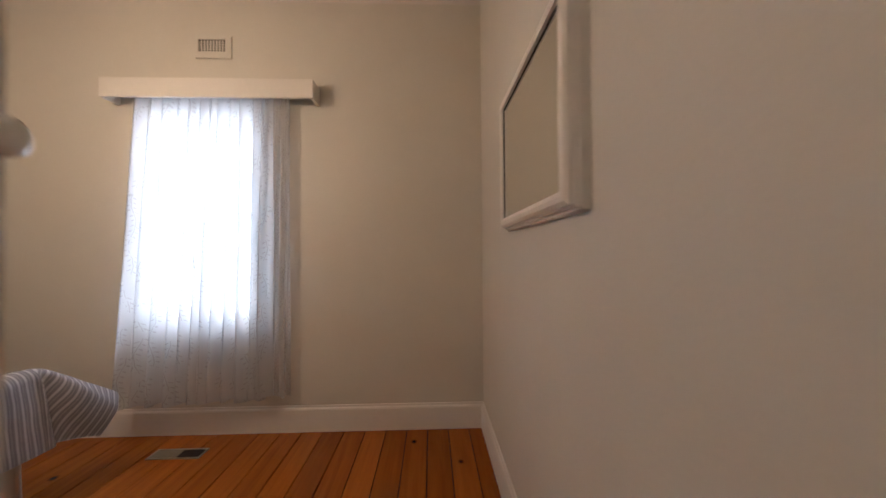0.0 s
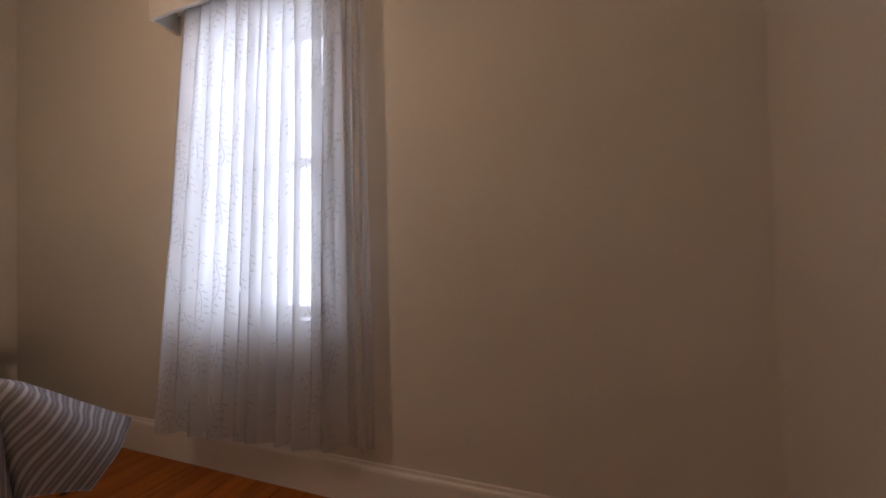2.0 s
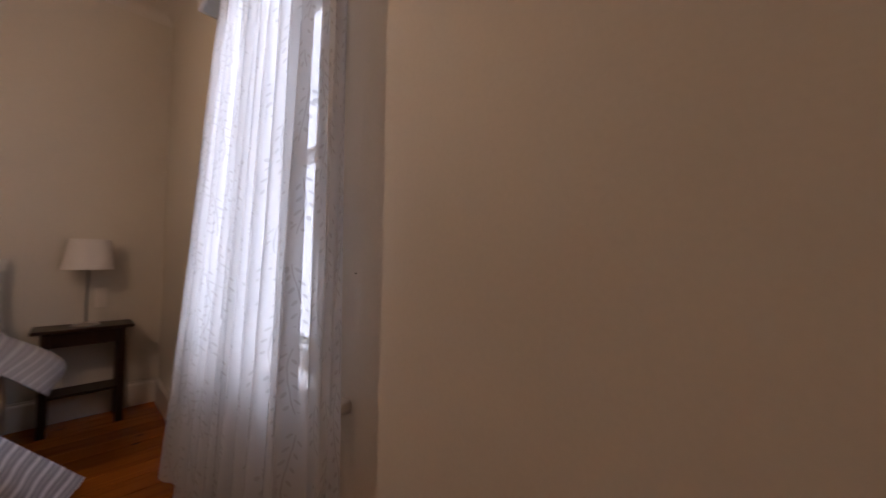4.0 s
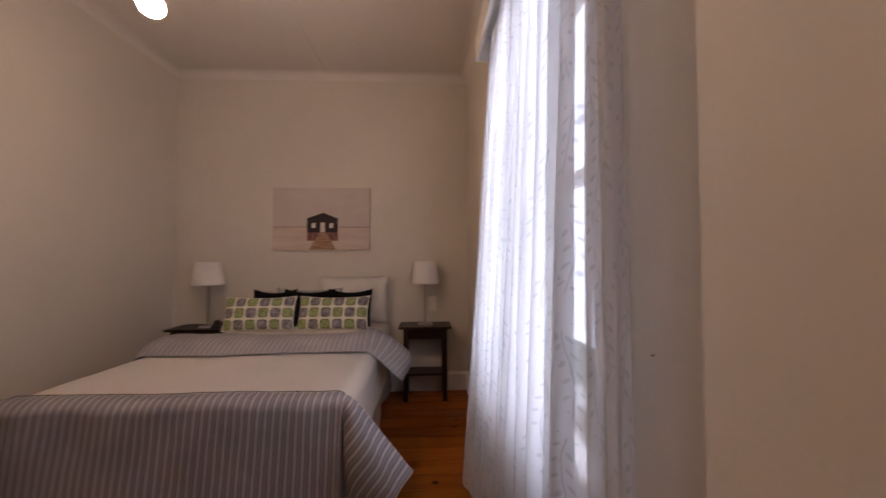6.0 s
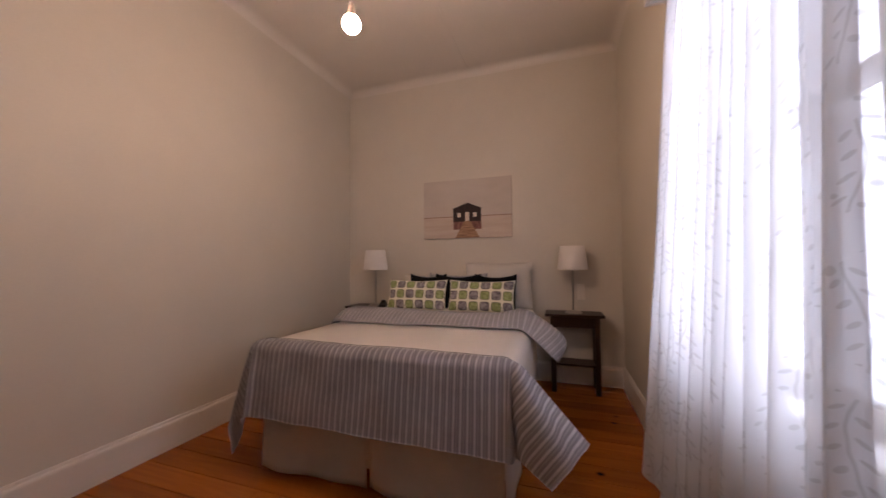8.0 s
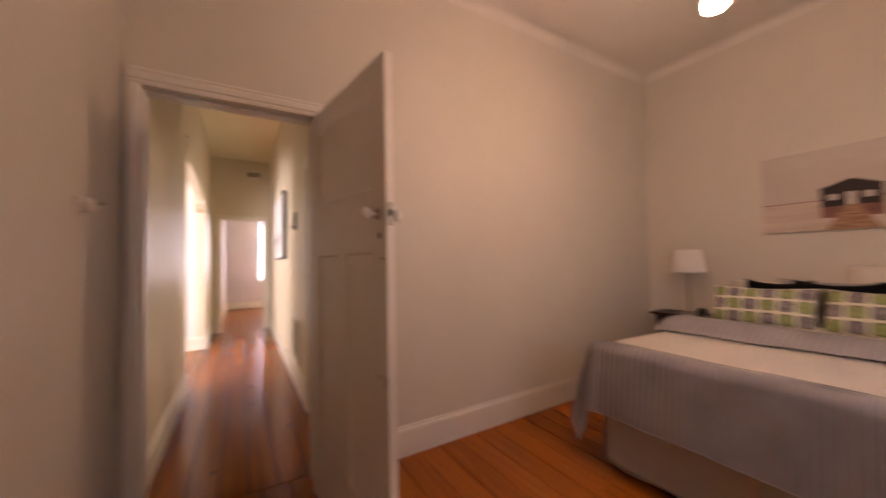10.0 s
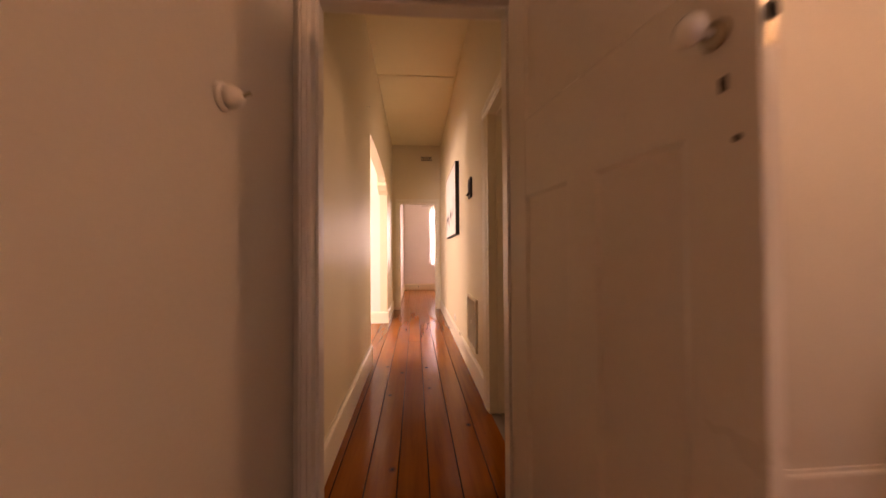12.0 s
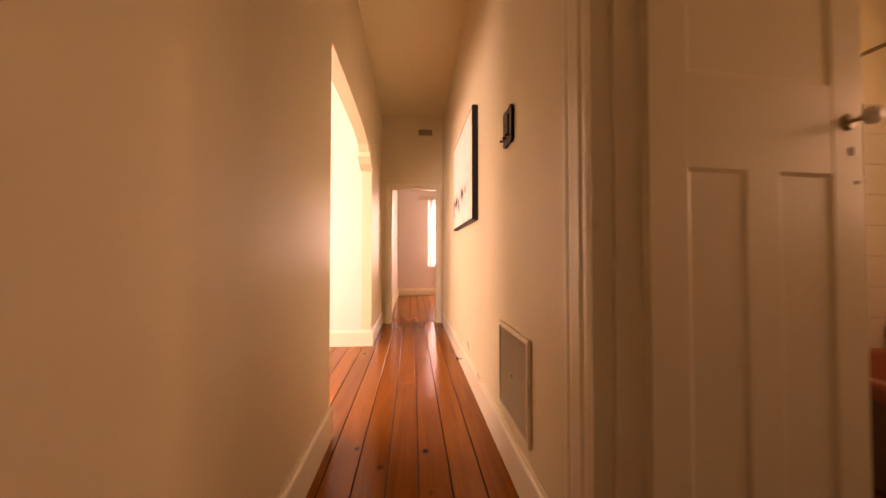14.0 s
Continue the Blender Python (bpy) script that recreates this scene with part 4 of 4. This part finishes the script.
def pillow_mesh(w, h, t, seed, sag=0.0):
    """A stuffed cover: plump in the middle, thin at the seams, corners drawn out."""
    rng = random.Random(seed)
    off = rng.uniform(0, 50)
    bm = bmesh.new()
    uvl = bm.loops.layers.uv.new("UVMap")
    n = 20
    faces = {}
    for sgn in (1, -1):
        rows = []
        for j in range(n + 1):
            row = []
            for i in range(n + 1):
                u, v = i / n * 2 - 1, j / n * 2 - 1
                full = max(0, (1 - abs(u) ** 2.6) * (1 - abs(v) ** 2.6)) ** 0.55
                pinch = 1 - 0.05 * (1 - abs(v) ** 2) * abs(u) ** 3
                pinch2 = 1 - 0.06 * (1 - abs(u) ** 2) * abs(v) ** 3
                p = Vector((sgn * t / 2 * full, u * w / 2 * pinch, (v * h / 2) * pinch2 - sag * (1 - u * u) * (v > 0) * v))
                p.x += 0.010 * noise.noise(Vector((u * 2 + off, v * 2, sgn)))
                row.append(bm.verts.new(p))
            rows.append(row)
        for j in range(n):
            for i in range(n):
                f = bm.faces.new((rows[j][i], rows[j][i + 1], rows[j + 1][i + 1], rows[j + 1][i]))
                for loop, (a, b) in zip(f.loops, ((i, j), (i + 1, j), (i + 1, j + 1), (i, j + 1))):
                    loop[uvl].uv = (a / n, b / n)
    bmesh.ops.remove_doubles(bm, verts=bm.verts[:], dist=0.001)
    return bm


def pillow(name, w, h, t, x, y, z, lean, turn, material, label, group, seed, sag=0.0):
    return solid(name, pillow_mesh(w, h, t, seed, sag), material, label, "cushion" if "cushion" in name else "pillow", group, smooth=True,
                 at=pose(x, y, z, 0, lean, turn))


pillow("pillow", 0.68, 0.46, 0.13, -4.255, 1.80, 0.940, -8, 0, white_cotton, "plump white pillow upright against the wall", "bed pillows", 1)
pillow("pillow", 0.66, 0.33, 0.13, -4.255, 1.09, 0.870, -9, 0, white_cotton, "plump white pillow upright against the wall", "bed pillows", 2)
pillow("pillow", 0.62, 0.36, 0.12, -4.165, 1.40, 0.885, -13, 1, grey_cotton, "pale grey pillow behind the black cushions", "bed pillows", 3, 0.02)
pillow("cushion", 0.40, 0.36, 0.11, -4.105, 1.100, 0.880, -15, 3, black_cloth, "plain black cushion behind a printed one", "black cushions", 4, 0.03)
pillow("cushion", 0.48, 0.36, 0.11, -4.090, 1.420, 0.882, -15, -2, black_cloth, "plain black cushion between printed ones", "black cushions", 5, 0.03)
pillow("cushion", 0.42, 0.36, 0.11, -4.100, 1.795, 0.880, -15, -3, black_cloth, "plain black cushion behind a printed one", "black cushions", 6, 0.03)
pillow("cushion", 0.62, 0.31, 0.12, -3.975, 1.035, 0.850, -17, 2, cushion_print, "cream cushion printed with green and grey spots", "printed cushions", 7, 0.01)
pillow("cushion", 0.64, 0.31, 0.12, -3.975, 1.685, 0.850, -17, -2, cushion_print, "cream cushion printed with green and grey spots", "printed cushions", 8, 0.01)


# ---- bedside tables and lamps ----
def bedside_table(at):
    tb = thing("bedside_table", "dark-stained timber bedside table with a low shelf", "bedside table", "bedside tables", at)
    w, d, h = 0.50, 0.285, 0.695
    part("tabletop", boxed(-d / 2, d / 2, -w / 2, w / 2, h - 0.022, h, bevel=0.005), dark_timber, tb)
    iw, idp = w / 2 - 0.05, d / 2 - 0.03
    for x in (-idp, idp - 0.032):
        for y in (-iw, iw - 0.032):
            part("leg", boxed(x - 0.004, x + 0.040, y - 0.004, y + 0.040, 0, h - 0.022, bevel=0.003), dark_timber, tb)
    part("apron", boxed(idp - 0.028, idp - 0.008, -iw + 0.032, iw - 0.032, h - 0.120, h - 0.022, bevel=0.002), dark_timber, tb)
    part("apron", boxed(-idp + 0.006, -idp + 0.024, -iw + 0.032, iw - 0.032, h - 0.120, h - 0.022), dark_timber, tb)
    for y in (-iw + 0.006, iw - 0.024):
        part("side_rail", boxed(-idp + 0.032, idp - 0.032, y, y + 0.018, h - 0.120, h - 0.022), dark_timber, tb)
    part("shelf", boxed(-idp + 0.008, idp - 0.008, -iw + 0.033, iw - 0.033, 0.235, 0.253, bevel=0.002), dark_timber, tb)
    return tb


table = bedside_table(pose(-4.205, 2.505, 0.0))
copy_thing(table, pose(-4.205, 0.385, 0.0))


def table_lamp(at):
    lm = thing("table_lamp", "slim steel table lamp with a pale drum shade", "table lamp", "bedside lamps", at)
    part("foot", lathe([(0.072, 0), (0.074, 0.004), (0.070, 0.012), (0.030, 0.018), (0.010, 0.024)], 28), satin_steel, lm, smooth=True)
    part("stem", lathe([(0.0075, 0.022), (0.0075, 0.400), (0.012, 0.402), (0.012, 0.44)], 14), satin_steel, lm, smooth=True)
    bm = lathe([(0.135, 0.400), (0.108, 0.615), (0.105, 0.615), (0.132, 0.400)], 36)
    bm.faces.ensure_lookup_table()
    bmesh.ops.delete(bm, geom=[f for f in bm.faces if len(f.verts) > 4], context="FACES")
    shade = part("shade", bm, shade_cloth, lm, "pale fabric drum shade", True)
    part("spider", boxed(-0.106, 0.106, -0.002, 0.002, 0.560, 0.564), satin_steel, shade, "wire shade carrier")
    return lm


lamp_1 = table_lamp(pose(-4.205, 2.505, 0.695))
copy_thing(lamp_1, pose(-4.205, 0.440, 0.695))
clock = thing("telephone", "small black telephone on the bedside table", "telephone", at=pose(-4.135, 0.570, 0.695, 0, 0, 15))
part("body", extruded([(-0.05, 0), (0.055, 0), (0.05, 0.022), (-0.045, 0.052)], "y", -0.035, 0.035), black_plastic, clock)
part("handset", boxed(-0.052, 0.030, -0.022, 0.022, 0.045, 0.072, bevel=0.010), black_plastic, clock, smooth=True)

# ---- canvas print over the bed ----
art = thing("canvas_print", "wide canvas print of a dark boathouse on pale water", "picture", at=pose(W, 1.455, 1.42))
ax = W + 0.030
ay0, ay1, az0, az1 = 0.972, 1.942, 1.424, 2.058
hz = az0 + 0.235


def flat(name, pts, depth, material, label):
    return part(name, extruded(pts, "x", ax, ax + depth), material, art, label)


def rect(a, b, c, d):
    return [(a, c), (b, c), (b, d), (a, d)]


cy = 1.47
made = [part("stretcher", boxed(W, ax, ay0, ay1, az0, az1, bevel=0.002), print_sky, art, "canvas sides"),
        flat("sky", rect(ay0 + 0.002, ay1 - 0.002, hz, az1 - 0.002), 0.0006, print_sky, "hazy printed sky"),
        flat("water", rect(ay0 + 0.002, ay1 - 0.002, az0 + 0.002, hz), 0.0006, print_water, "pale printed water"),
        flat("horizon", rect(ay0 + 0.002, ay1 - 0.002, hz - 0.004, hz + 0.002), 0.0010, print_red, "dark horizon line"),
        flat("boathouse", [(cy - 0.155, hz - 0.055), (cy + 0.150, hz - 0.055), (cy + 0.150, hz + 0.080), (cy + 0.165, hz + 0.080), (cy + 0.005, hz + 0.145), (cy - 0.165, hz + 0.085), (cy - 0.155, hz + 0.080)], 0.0014, print_hut, "dark boathouse"),
        flat("doorway", rect(cy - 0.022, cy + 0.022, hz - 0.050, hz + 0.045), 0.0018, print_light, "pale printed doorway"),
        flat("casement", rect(cy - 0.110, cy - 0.070, hz - 0.008, hz + 0.038), 0.0018, print_light, "pale printed window"),
        flat("casement", rect(cy + 0.065, cy + 0.105, hz - 0.008, hz + 0.038), 0.0018, print_light, "pale printed window"),
        flat("bank", [(cy - 0.155, hz - 0.14), (cy + 0.155, hz - 0.14), (cy + 0.150, hz - 0.055), (cy - 0.155, hz - 0.055)], 0.0010, print_red, "reddish reflection"),
        flat("jetty", [(cy - 0.135, az0 + 0.004), (cy + 0.135, az0 + 0.004), (cy + 0.032, hz - 0.050), (cy - 0.032, hz - 0.050)], 0.0020, print_jetty, "printed timber jetty")]
hold(*made)

# ---- hall ----
hp = thing("hall_picture", "black-edged canvas with ink blots on white", "picture", at=pose(HX, -3.2, 1.32))
hold(part("box_frame", boxed(HX, HX + 0.045, -3.78, -2.635, 1.325, 2.190, bevel=0.002), black_frame, hp, "black deep edge"),
     part("canvas_front", boxed(HX + 0.045, HX + 0.0465, -3.76, -2.650, 1.342, 2.173), hall_print, hp, "white canvas with black blots"))

hk = thing("key_holder", "small dark carved wooden plaque on the wall", "wall plaque", at=pose(HX, -1.80, 1.61))
outline = [(-1.880, 1.625), (-1.860, 1.612), (-1.805, 1.618), (-1.750, 1.612), (-1.730, 1.625), (-1.734, 1.70), (-1.730, 1.780), (-1.750, 1.798), (-1.805, 1.790), (-1.860, 1.798), (-1.880, 1.780), (-1.876, 1.70)]
hold(part("plaque", extruded(outline, "x", HX, HX + 0.016), carved_brown, hk),
     part("carving", boxed(HX + 0.016, HX + 0.024, -1.84, -1.77, 1.66, 1.76, bevel=0.004), carved_brown, hk),
     *[part("hook", lathe([(0.004, 0), (0.004, 0.014), (0.008, 0.018), (0.006, 0.024)], 12, "x"), carved_brown, hk, "small peg", True, pose(HX + 0.016, y, 1.645)) for y in (-1.85, -1.80, -1.75)])

gr = thing("air_grille", "tan metal return-air grille low on the wall", "air grille", at=pose(HX, -1.75, 0.26))
g0, g1, gz0, gz1 = -1.985, -1.512, 0.260, 0.708
made = [part("backing", boxed(HX, HX + 0.003, g0 + 0.02, g1 - 0.02, gz0 + 0.02, gz1 - 0.02), hole_dark, gr, "dark filter behind")]
for a, b, c, d in ((g0, g1, gz0, gz0 + 0.024), (g0, g1, gz1 - 0.024, gz1), (g0, g0 + 0.024, gz0 + 0.024, gz1 - 0.024), (g1 - 0.024, g1, gz0 + 0.024, gz1 - 0.024)):
    made.append(part("frame", boxed(HX, HX + 0.018, a, b, c, d, bevel=0.003), hall_trim, gr, "cream frame"))
slat = None
count = 34
for i in range(count):
    z = gz0 + 0.030 + (gz1 - gz0 - 0.060) * i / (count - 1)
    if slat is None:
        slat = meshed("slat", extruded([(0.003, -0.003), (0.012, -0.006), (0.013, -0.004), (0.004, 0.0)], "x", g0 + 0.024, g1 - 0.024), grille_paint)
        for v in slat.vertices:
            v.co = (v.co[1], v.co[0], v.co[2])
    ob = new("slat", slat)
    ob.parent = gr
    ob.location = (HX, 0, z)
    made.append(ob)
made.append(part("catch", boxed(HX + 0.012, HX + 0.020, -1.762, -1.742, 0.47, 0.495, bevel=0.002), hall_trim, gr, "small pale catch"))
hold(*made)

po = thing("power_outlet", "white power point above the baseboard", "power outlet", at=pose(HX, -3.12, 0.25))
hold(part("plate", boxed(HX, HX + 0.009, -3.175, -3.065, 0.235, 0.305, bevel=0.003), switch_white, po),
     part("rocker", boxed(HX + 0.009, HX + 0.012, -3.16, -3.14, 0.28, 0.295), switch_white, po),
     part("rocker", boxed(HX + 0.009, HX + 0.012, -3.10, -3.08, 0.28, 0.295), switch_white, po))
ds = thing("door_stop", "small dark rubber-tipped door stop on the baseboard", "door stop", at=pose(HX + 0.02, -3.35, 0.09))
part("stem", lathe([(0.012, 0), (0.008, 0.01), (0.008, 0.035)], 12, "x"), switch_white, ds, smooth=True)
part("tip", lathe([(0.012, 0.035), (0.013, 0.050), (0.009, 0.054)], 12, "x"), black_plastic, ds, "black rubber tip", True)
hk2 = thing("wall_hook", "tiny brass hook on the hall wall", "hook", at=pose(0, -1.95, 2.50))
part("screw", lathe([(0.005, 0), (0.003, -0.012), (0.003, -0.03), (0.007, -0.032)], 10, "x"), brass_dull, hk2, smooth=True)
st = thing("door_stop", "small dark door stop on the far baseboard", "door stop", at=pose(-0.55, -9.318, 0.10))
part("stem", lathe([(0.012, 0), (0.010, 0.05), (0.014, 0.055)], 12, "y"), black_plastic, st, smooth=True)

# ---- far room window ----
fw = tagged(new("window_2"), "bright sash window of the far room", kind="structure")
for a, b, c, d in ((GX0, GX0 + 0.06, 0.80, 2.5), (GX1 - 0.06, GX1, 0.80, 2.5), (GX0, GX1, 2.44, 2.5), (GX0, GX1, 0.80, 0.86), (GX0, GX1, 1.62, 1.67)):
    part("window_frame", boxed(a, b, -9.46, -9.41, c, d), gloss_white, fw)
p_ = part("pane", boxed(GX0 + 0.06, GX1 - 0.06, -9.44, -9.436, 0.86, 2.44), window_glass, fw)
p_.visible_shadow = False
fc = thing("curtain", "white sheer curtain at the far room's window", "curtain", at=pose(-1.6, -9.27, 2.6))
hold(part("drop", sheet(120, 12, lambda u, v: (-2.3 + 1.40 * u, -9.255 + 0.02 * math.sin(80 * u), 2.60 - 1.82 * v), (2.4, 1.82)), lace_cloth, fc, "sheer drop", True))
fp = thing("pelmet", "pale pelmet above the far room's curtain", "pelmet", at=pose(-1.5, -9.34, 2.56))
hold(part("front_board", boxed(-2.6, -0.66, -9.22, -9.20, 2.56, 2.66), gloss_white, fp), part("end_board", boxed(-0.68, -0.66, -9.34, -9.22, 2.56, 2.66), gloss_white, fp))

# ---- lounge windows, unseen, added for the light through the arch ----
lw = tagged(new("window_3"), "unseen white-framed lounge window added for light through the arch", kind="structure")
for a, b, c, d in ((-3.67, -3.61, 0.75, 2.3), (-1.63, -1.57, 0.75, 2.3), (-3.61, -1.63, 2.24, 2.3), (-3.61, -1.63, 0.75, 0.81), (-2.65, -2.59, 0.81, 2.24)):
    part("window_frame", boxed(3.63, 3.69, a, b, c, d), gloss_white, lw)
lw = tagged(new("window_5"), "unseen white-framed lounge window added for light through the arch", kind="structure")
for a, b, c, d in ((0.9, 0.96, 0.75, 2.3), (2.94, 3.0, 0.75, 2.3), (0.96, 2.94, 2.24, 2.3), (0.96, 2.94, 0.75, 0.81), (1.92, 1.98, 0.81, 2.24)):
    part("window_frame", boxed(a, b, -0.99, -0.93, c, d), gloss_white, lw)

# ---- bathroom ----
BW, BS = -3.78, -2.05
WY0, WY1, WZ0, WZ1 = -1.30, -0.25, 1.25, 2.35   # the unseen window, added for the fill lamp
bm = bmesh.new()
block(bm, BW - 0.12, BW, BS - 0.12, WY0, 0, HH)
block(bm, BW - 0.12, BW, WY1, -0.12, 0, HH)
block(bm, BW - 0.12, BW, WY0, WY1, 0, WZ0)
block(bm, BW - 0.12, BW, WY0, WY1, WZ1, HH)
structure("wall_bathroom_west", bm, hall_paint, "unseen cream bathroom wall with an added window opening")
structure("wall_bathroom_south", boxed(BW, HX - 0.12, BS - 0.12, BS, 0, HH), hall_paint, "cream bathroom wall above the tiles")
structure("floor_bathroom", boxed(BW, HX, BS, -0.12, -0.12, -0.014), grout, "dark red tiled bathroom floor")
bath = thing("bathtub", "terracotta enamelled bathtub with a rounded rim against the tiles", "bathtub", at=pose(-3.02, -1.28, 0))
rim = bmesh.new()
n = 48
prof = [(0.985, 0.40), (0.995, 0.455), (0.985, 0.478), (0.96, 0.485), (0.87, 0.485), (0.845, 0.465), (0.80, 0.22), (0.70, 0.10)]
rings = []
for k, z in prof:
    ring = []
    for i in range(n):
        a = 2 * math.pi * i / n
        c, s = math.cos(a), math.sin(a)
        ring.append(rim.verts.new((-3.17 + 0.605 * k * math.copysign(abs(c) ** 0.3, c), -1.28 + 0.755 * (0.4 + 0.6 * k) * math.copysign(abs(s) ** 0.3, s), z)))
    rings.append(ring)
for a, b in zip(rings, rings[1:]):
    for i in range(n):
        rim.faces.new((a[i], a[(i + 1) % n], b[(i + 1) % n], b[i]))
rim.faces.new(rings[-1])
tub_apron = surface("tub_apron", (0.16, 0.10, 0.07), 0.4, 0.06)
hold(part("shell", rim, tub_pink, bath, "terracotta enamel shell", True),
     part("apron", boxed(-2.60, -2.578, -2.03, -0.55, 0, 0.43, bevel=0.004), tub_apron, bath, "brown side panel"),
     part("end_panel", boxed(-3.775, -2.60, -0.572, -0.55, 0, 0.43, bevel=0.004), tub_apron, bath))
tap = thing("bath_tap", "chrome tap on the tiles above the bathtub", "tap", at=pose(-3.46, BS + 0.01, 0.58))
hold(part("spout", lathe([(0.024, 0), (0.014, 0.012), (0.012, 0.10), (0.014, 0.115), (0.010, 0.12)], 14, "y"), satin_steel, tap, smooth=True, at=pose(-3.46, BS + 0.011, 0.56)),
     part("handle", lathe([(0.006, 0), (0.008, 0.03), (0.022, 0.036), (0.022, 0.05), (0.010, 0.056)], 14), satin_steel, tap, smooth=True, at=pose(-3.46, BS + 0.04, 0.57)))
rail = thing("shower_rail", "slim dark steel shower rail above the bathtub's edge", "shower rail", at=pose(-2.57, -1.1, 1.995))
hold(part("bar", lathe([(0.0095, -0.955), (0.0095, 0.955)], 12, "y"), brass_dull, rail, smooth=True, at=pose(-2.57, -1.085, 1.995)),
     part("flange", lathe([(0.026, 0), (0.022, 0.008), (0.011, 0.012)], 14, "y"), brass_dull, rail, smooth=True, at=pose(-2.57, BS, 1.995)),
     part("flange", boxed(-2.595, -2.545, -0.13, -0.12, 1.97, 2.02, bevel=0.004), brass_dull, rail))
# Frame of the added window, out of view, round the warm fill lamp.
bwn = tagged(new("window_4"), "unseen white-framed window added for the bathroom fill light", kind="structure")
for a, b, c, d in ((WY0, WY0 + 0.04, WZ0, WZ1), (WY1 - 0.04, WY1, WZ0, WZ1), (WY0 + 0.04, WY1 - 0.04, WZ1 - 0.04, WZ1), (WY0 + 0.04, WY1 - 0.04, WZ0, WZ0 + 0.04)):
    part("window_frame", boxed(BW - 0.06, BW - 0.02, a, b, c, d), gloss_white, bwn)

wp = thing("power_outlet", "white power point on the wall behind the lamp", "power outlet", at=pose(W, 2.58, 0.80))
hold(part("plate", boxed(W, W + 0.008, 2.545, 2.615, 0.800, 0.950, bevel=0.003), switch_white, wp),
     *[part("rocker", boxed(W + 0.008, W + 0.011, 2.570, 2.590, z, z + 0.022, bevel=0.001), switch_white, wp) for z in (0.83, 0.90)])
tb_ = thing("tieback_hook", "tiny dark curtain tie-back hook beside the window", "hook", at=pose(-1.455, D, 1.15))
part("shank", lathe([(0.0016, 0), (0.0014, -0.002), (0.001, -0.004), (0.0014, -0.005)], 10, "y"), hole_dark, tb_, smooth=True)


# ---- floorboards and tiles ----
def lay_boards(parent, x0, x1, y0, y1, width, seed, joints):
    rng = random.Random(seed)
    shapes = {}
    x = x0
    while x < x1 - 0.02:
        w = min(width, x1 - x)
        cuts = [y0] + (sorted(rng.uniform(y0 + 0.6, y1 - 0.6) for _ in range(joints)) if joints and rng.random() < 0.55 else []) + [y1]
        for a, b in zip(cuts, cuts[1:]):
            key = (round(w, 3), round(b - a, 3))
            if key not in shapes:
                shapes[key] = meshed("board", boxed(-w / 2 + 0.0026, w / 2 - 0.0026, -(b - a) / 2 + 0.0008, (b - a) / 2 - 0.0008, -0.022, 0, bevel=0.0026), boards)
            ob = new("board", shapes[key])
            ob.parent = parent
            ob.location = (x + w / 2, (a + b) / 2, rng.uniform(-0.0012, 0))
        x += w


lay_boards(floor, W, 0.0, -0.12, D, 0.152, 3, 1)
lay_boards(floor_hall, HX, LX, -5.62, -0.12, 0.152, 5, 1)
lay_boards(floor_lounge, LX, 3.6, -4.23, -1.02, 0.152, 6, 1)
lay_boards(floor_far, -3.48, -0.09, -9.34, -5.62, 0.152, 7, 1)

STEP, TW_ = -3.34, 0.194                     # where the tiling rises above the tub, and the tile's width
bm = boxed(STEP, HX - 0.12, BS, BS + 0.004, 0, 1.53)
block(bm, BW, STEP, BS, BS + 0.004, 0, 2.026)
tiles = structure("wall_tiles", bm, grout, "cream glazed wall tiles round the bath")
tile_mesh = meshed("tile", boxed(0.001, TW_ - 0.001, 0, 0.007, 0.001, TW_ - 0.001, bevel=0.0015), tile_white)
strip_mesh = meshed("tile", boxed(0.001, TW_ - 0.001, 0, 0.007, 0.001, 0.085, bevel=0.0015), tile_white)
for j in range(10):
    for i in range(-2, 11):
        low = i >= 0
        if low and j > 7:
            continue
        ob = new("tile", strip_mesh if low and j == 7 else tile_mesh)
        ob.parent = tiles
        ob.location = (STEP + TW_ * i, BS + 0.004, 0.086 + TW_ * j)
part("cap", boxed(STEP, HX - 0.12, BS, BS + 0.022, 1.53, 1.565, bevel=0.006), tile_white, tiles, "raised cap tile")
floor_tiles = bpy.data.objects["floor_bathroom"]
ft_mesh = meshed("tile", boxed(0.0015, 0.0985, 0.0015, 0.0985, -0.014, -0.003, bevel=0.0015), red_tile)
for j in range(18):
    for i in range(15):
        ob = new("tile", ft_mesh)
        ob.parent = floor_tiles
        ob.location = (HX - 0.12 - 0.1 * (i + 1), -0.22 - 0.1 * j, 0)
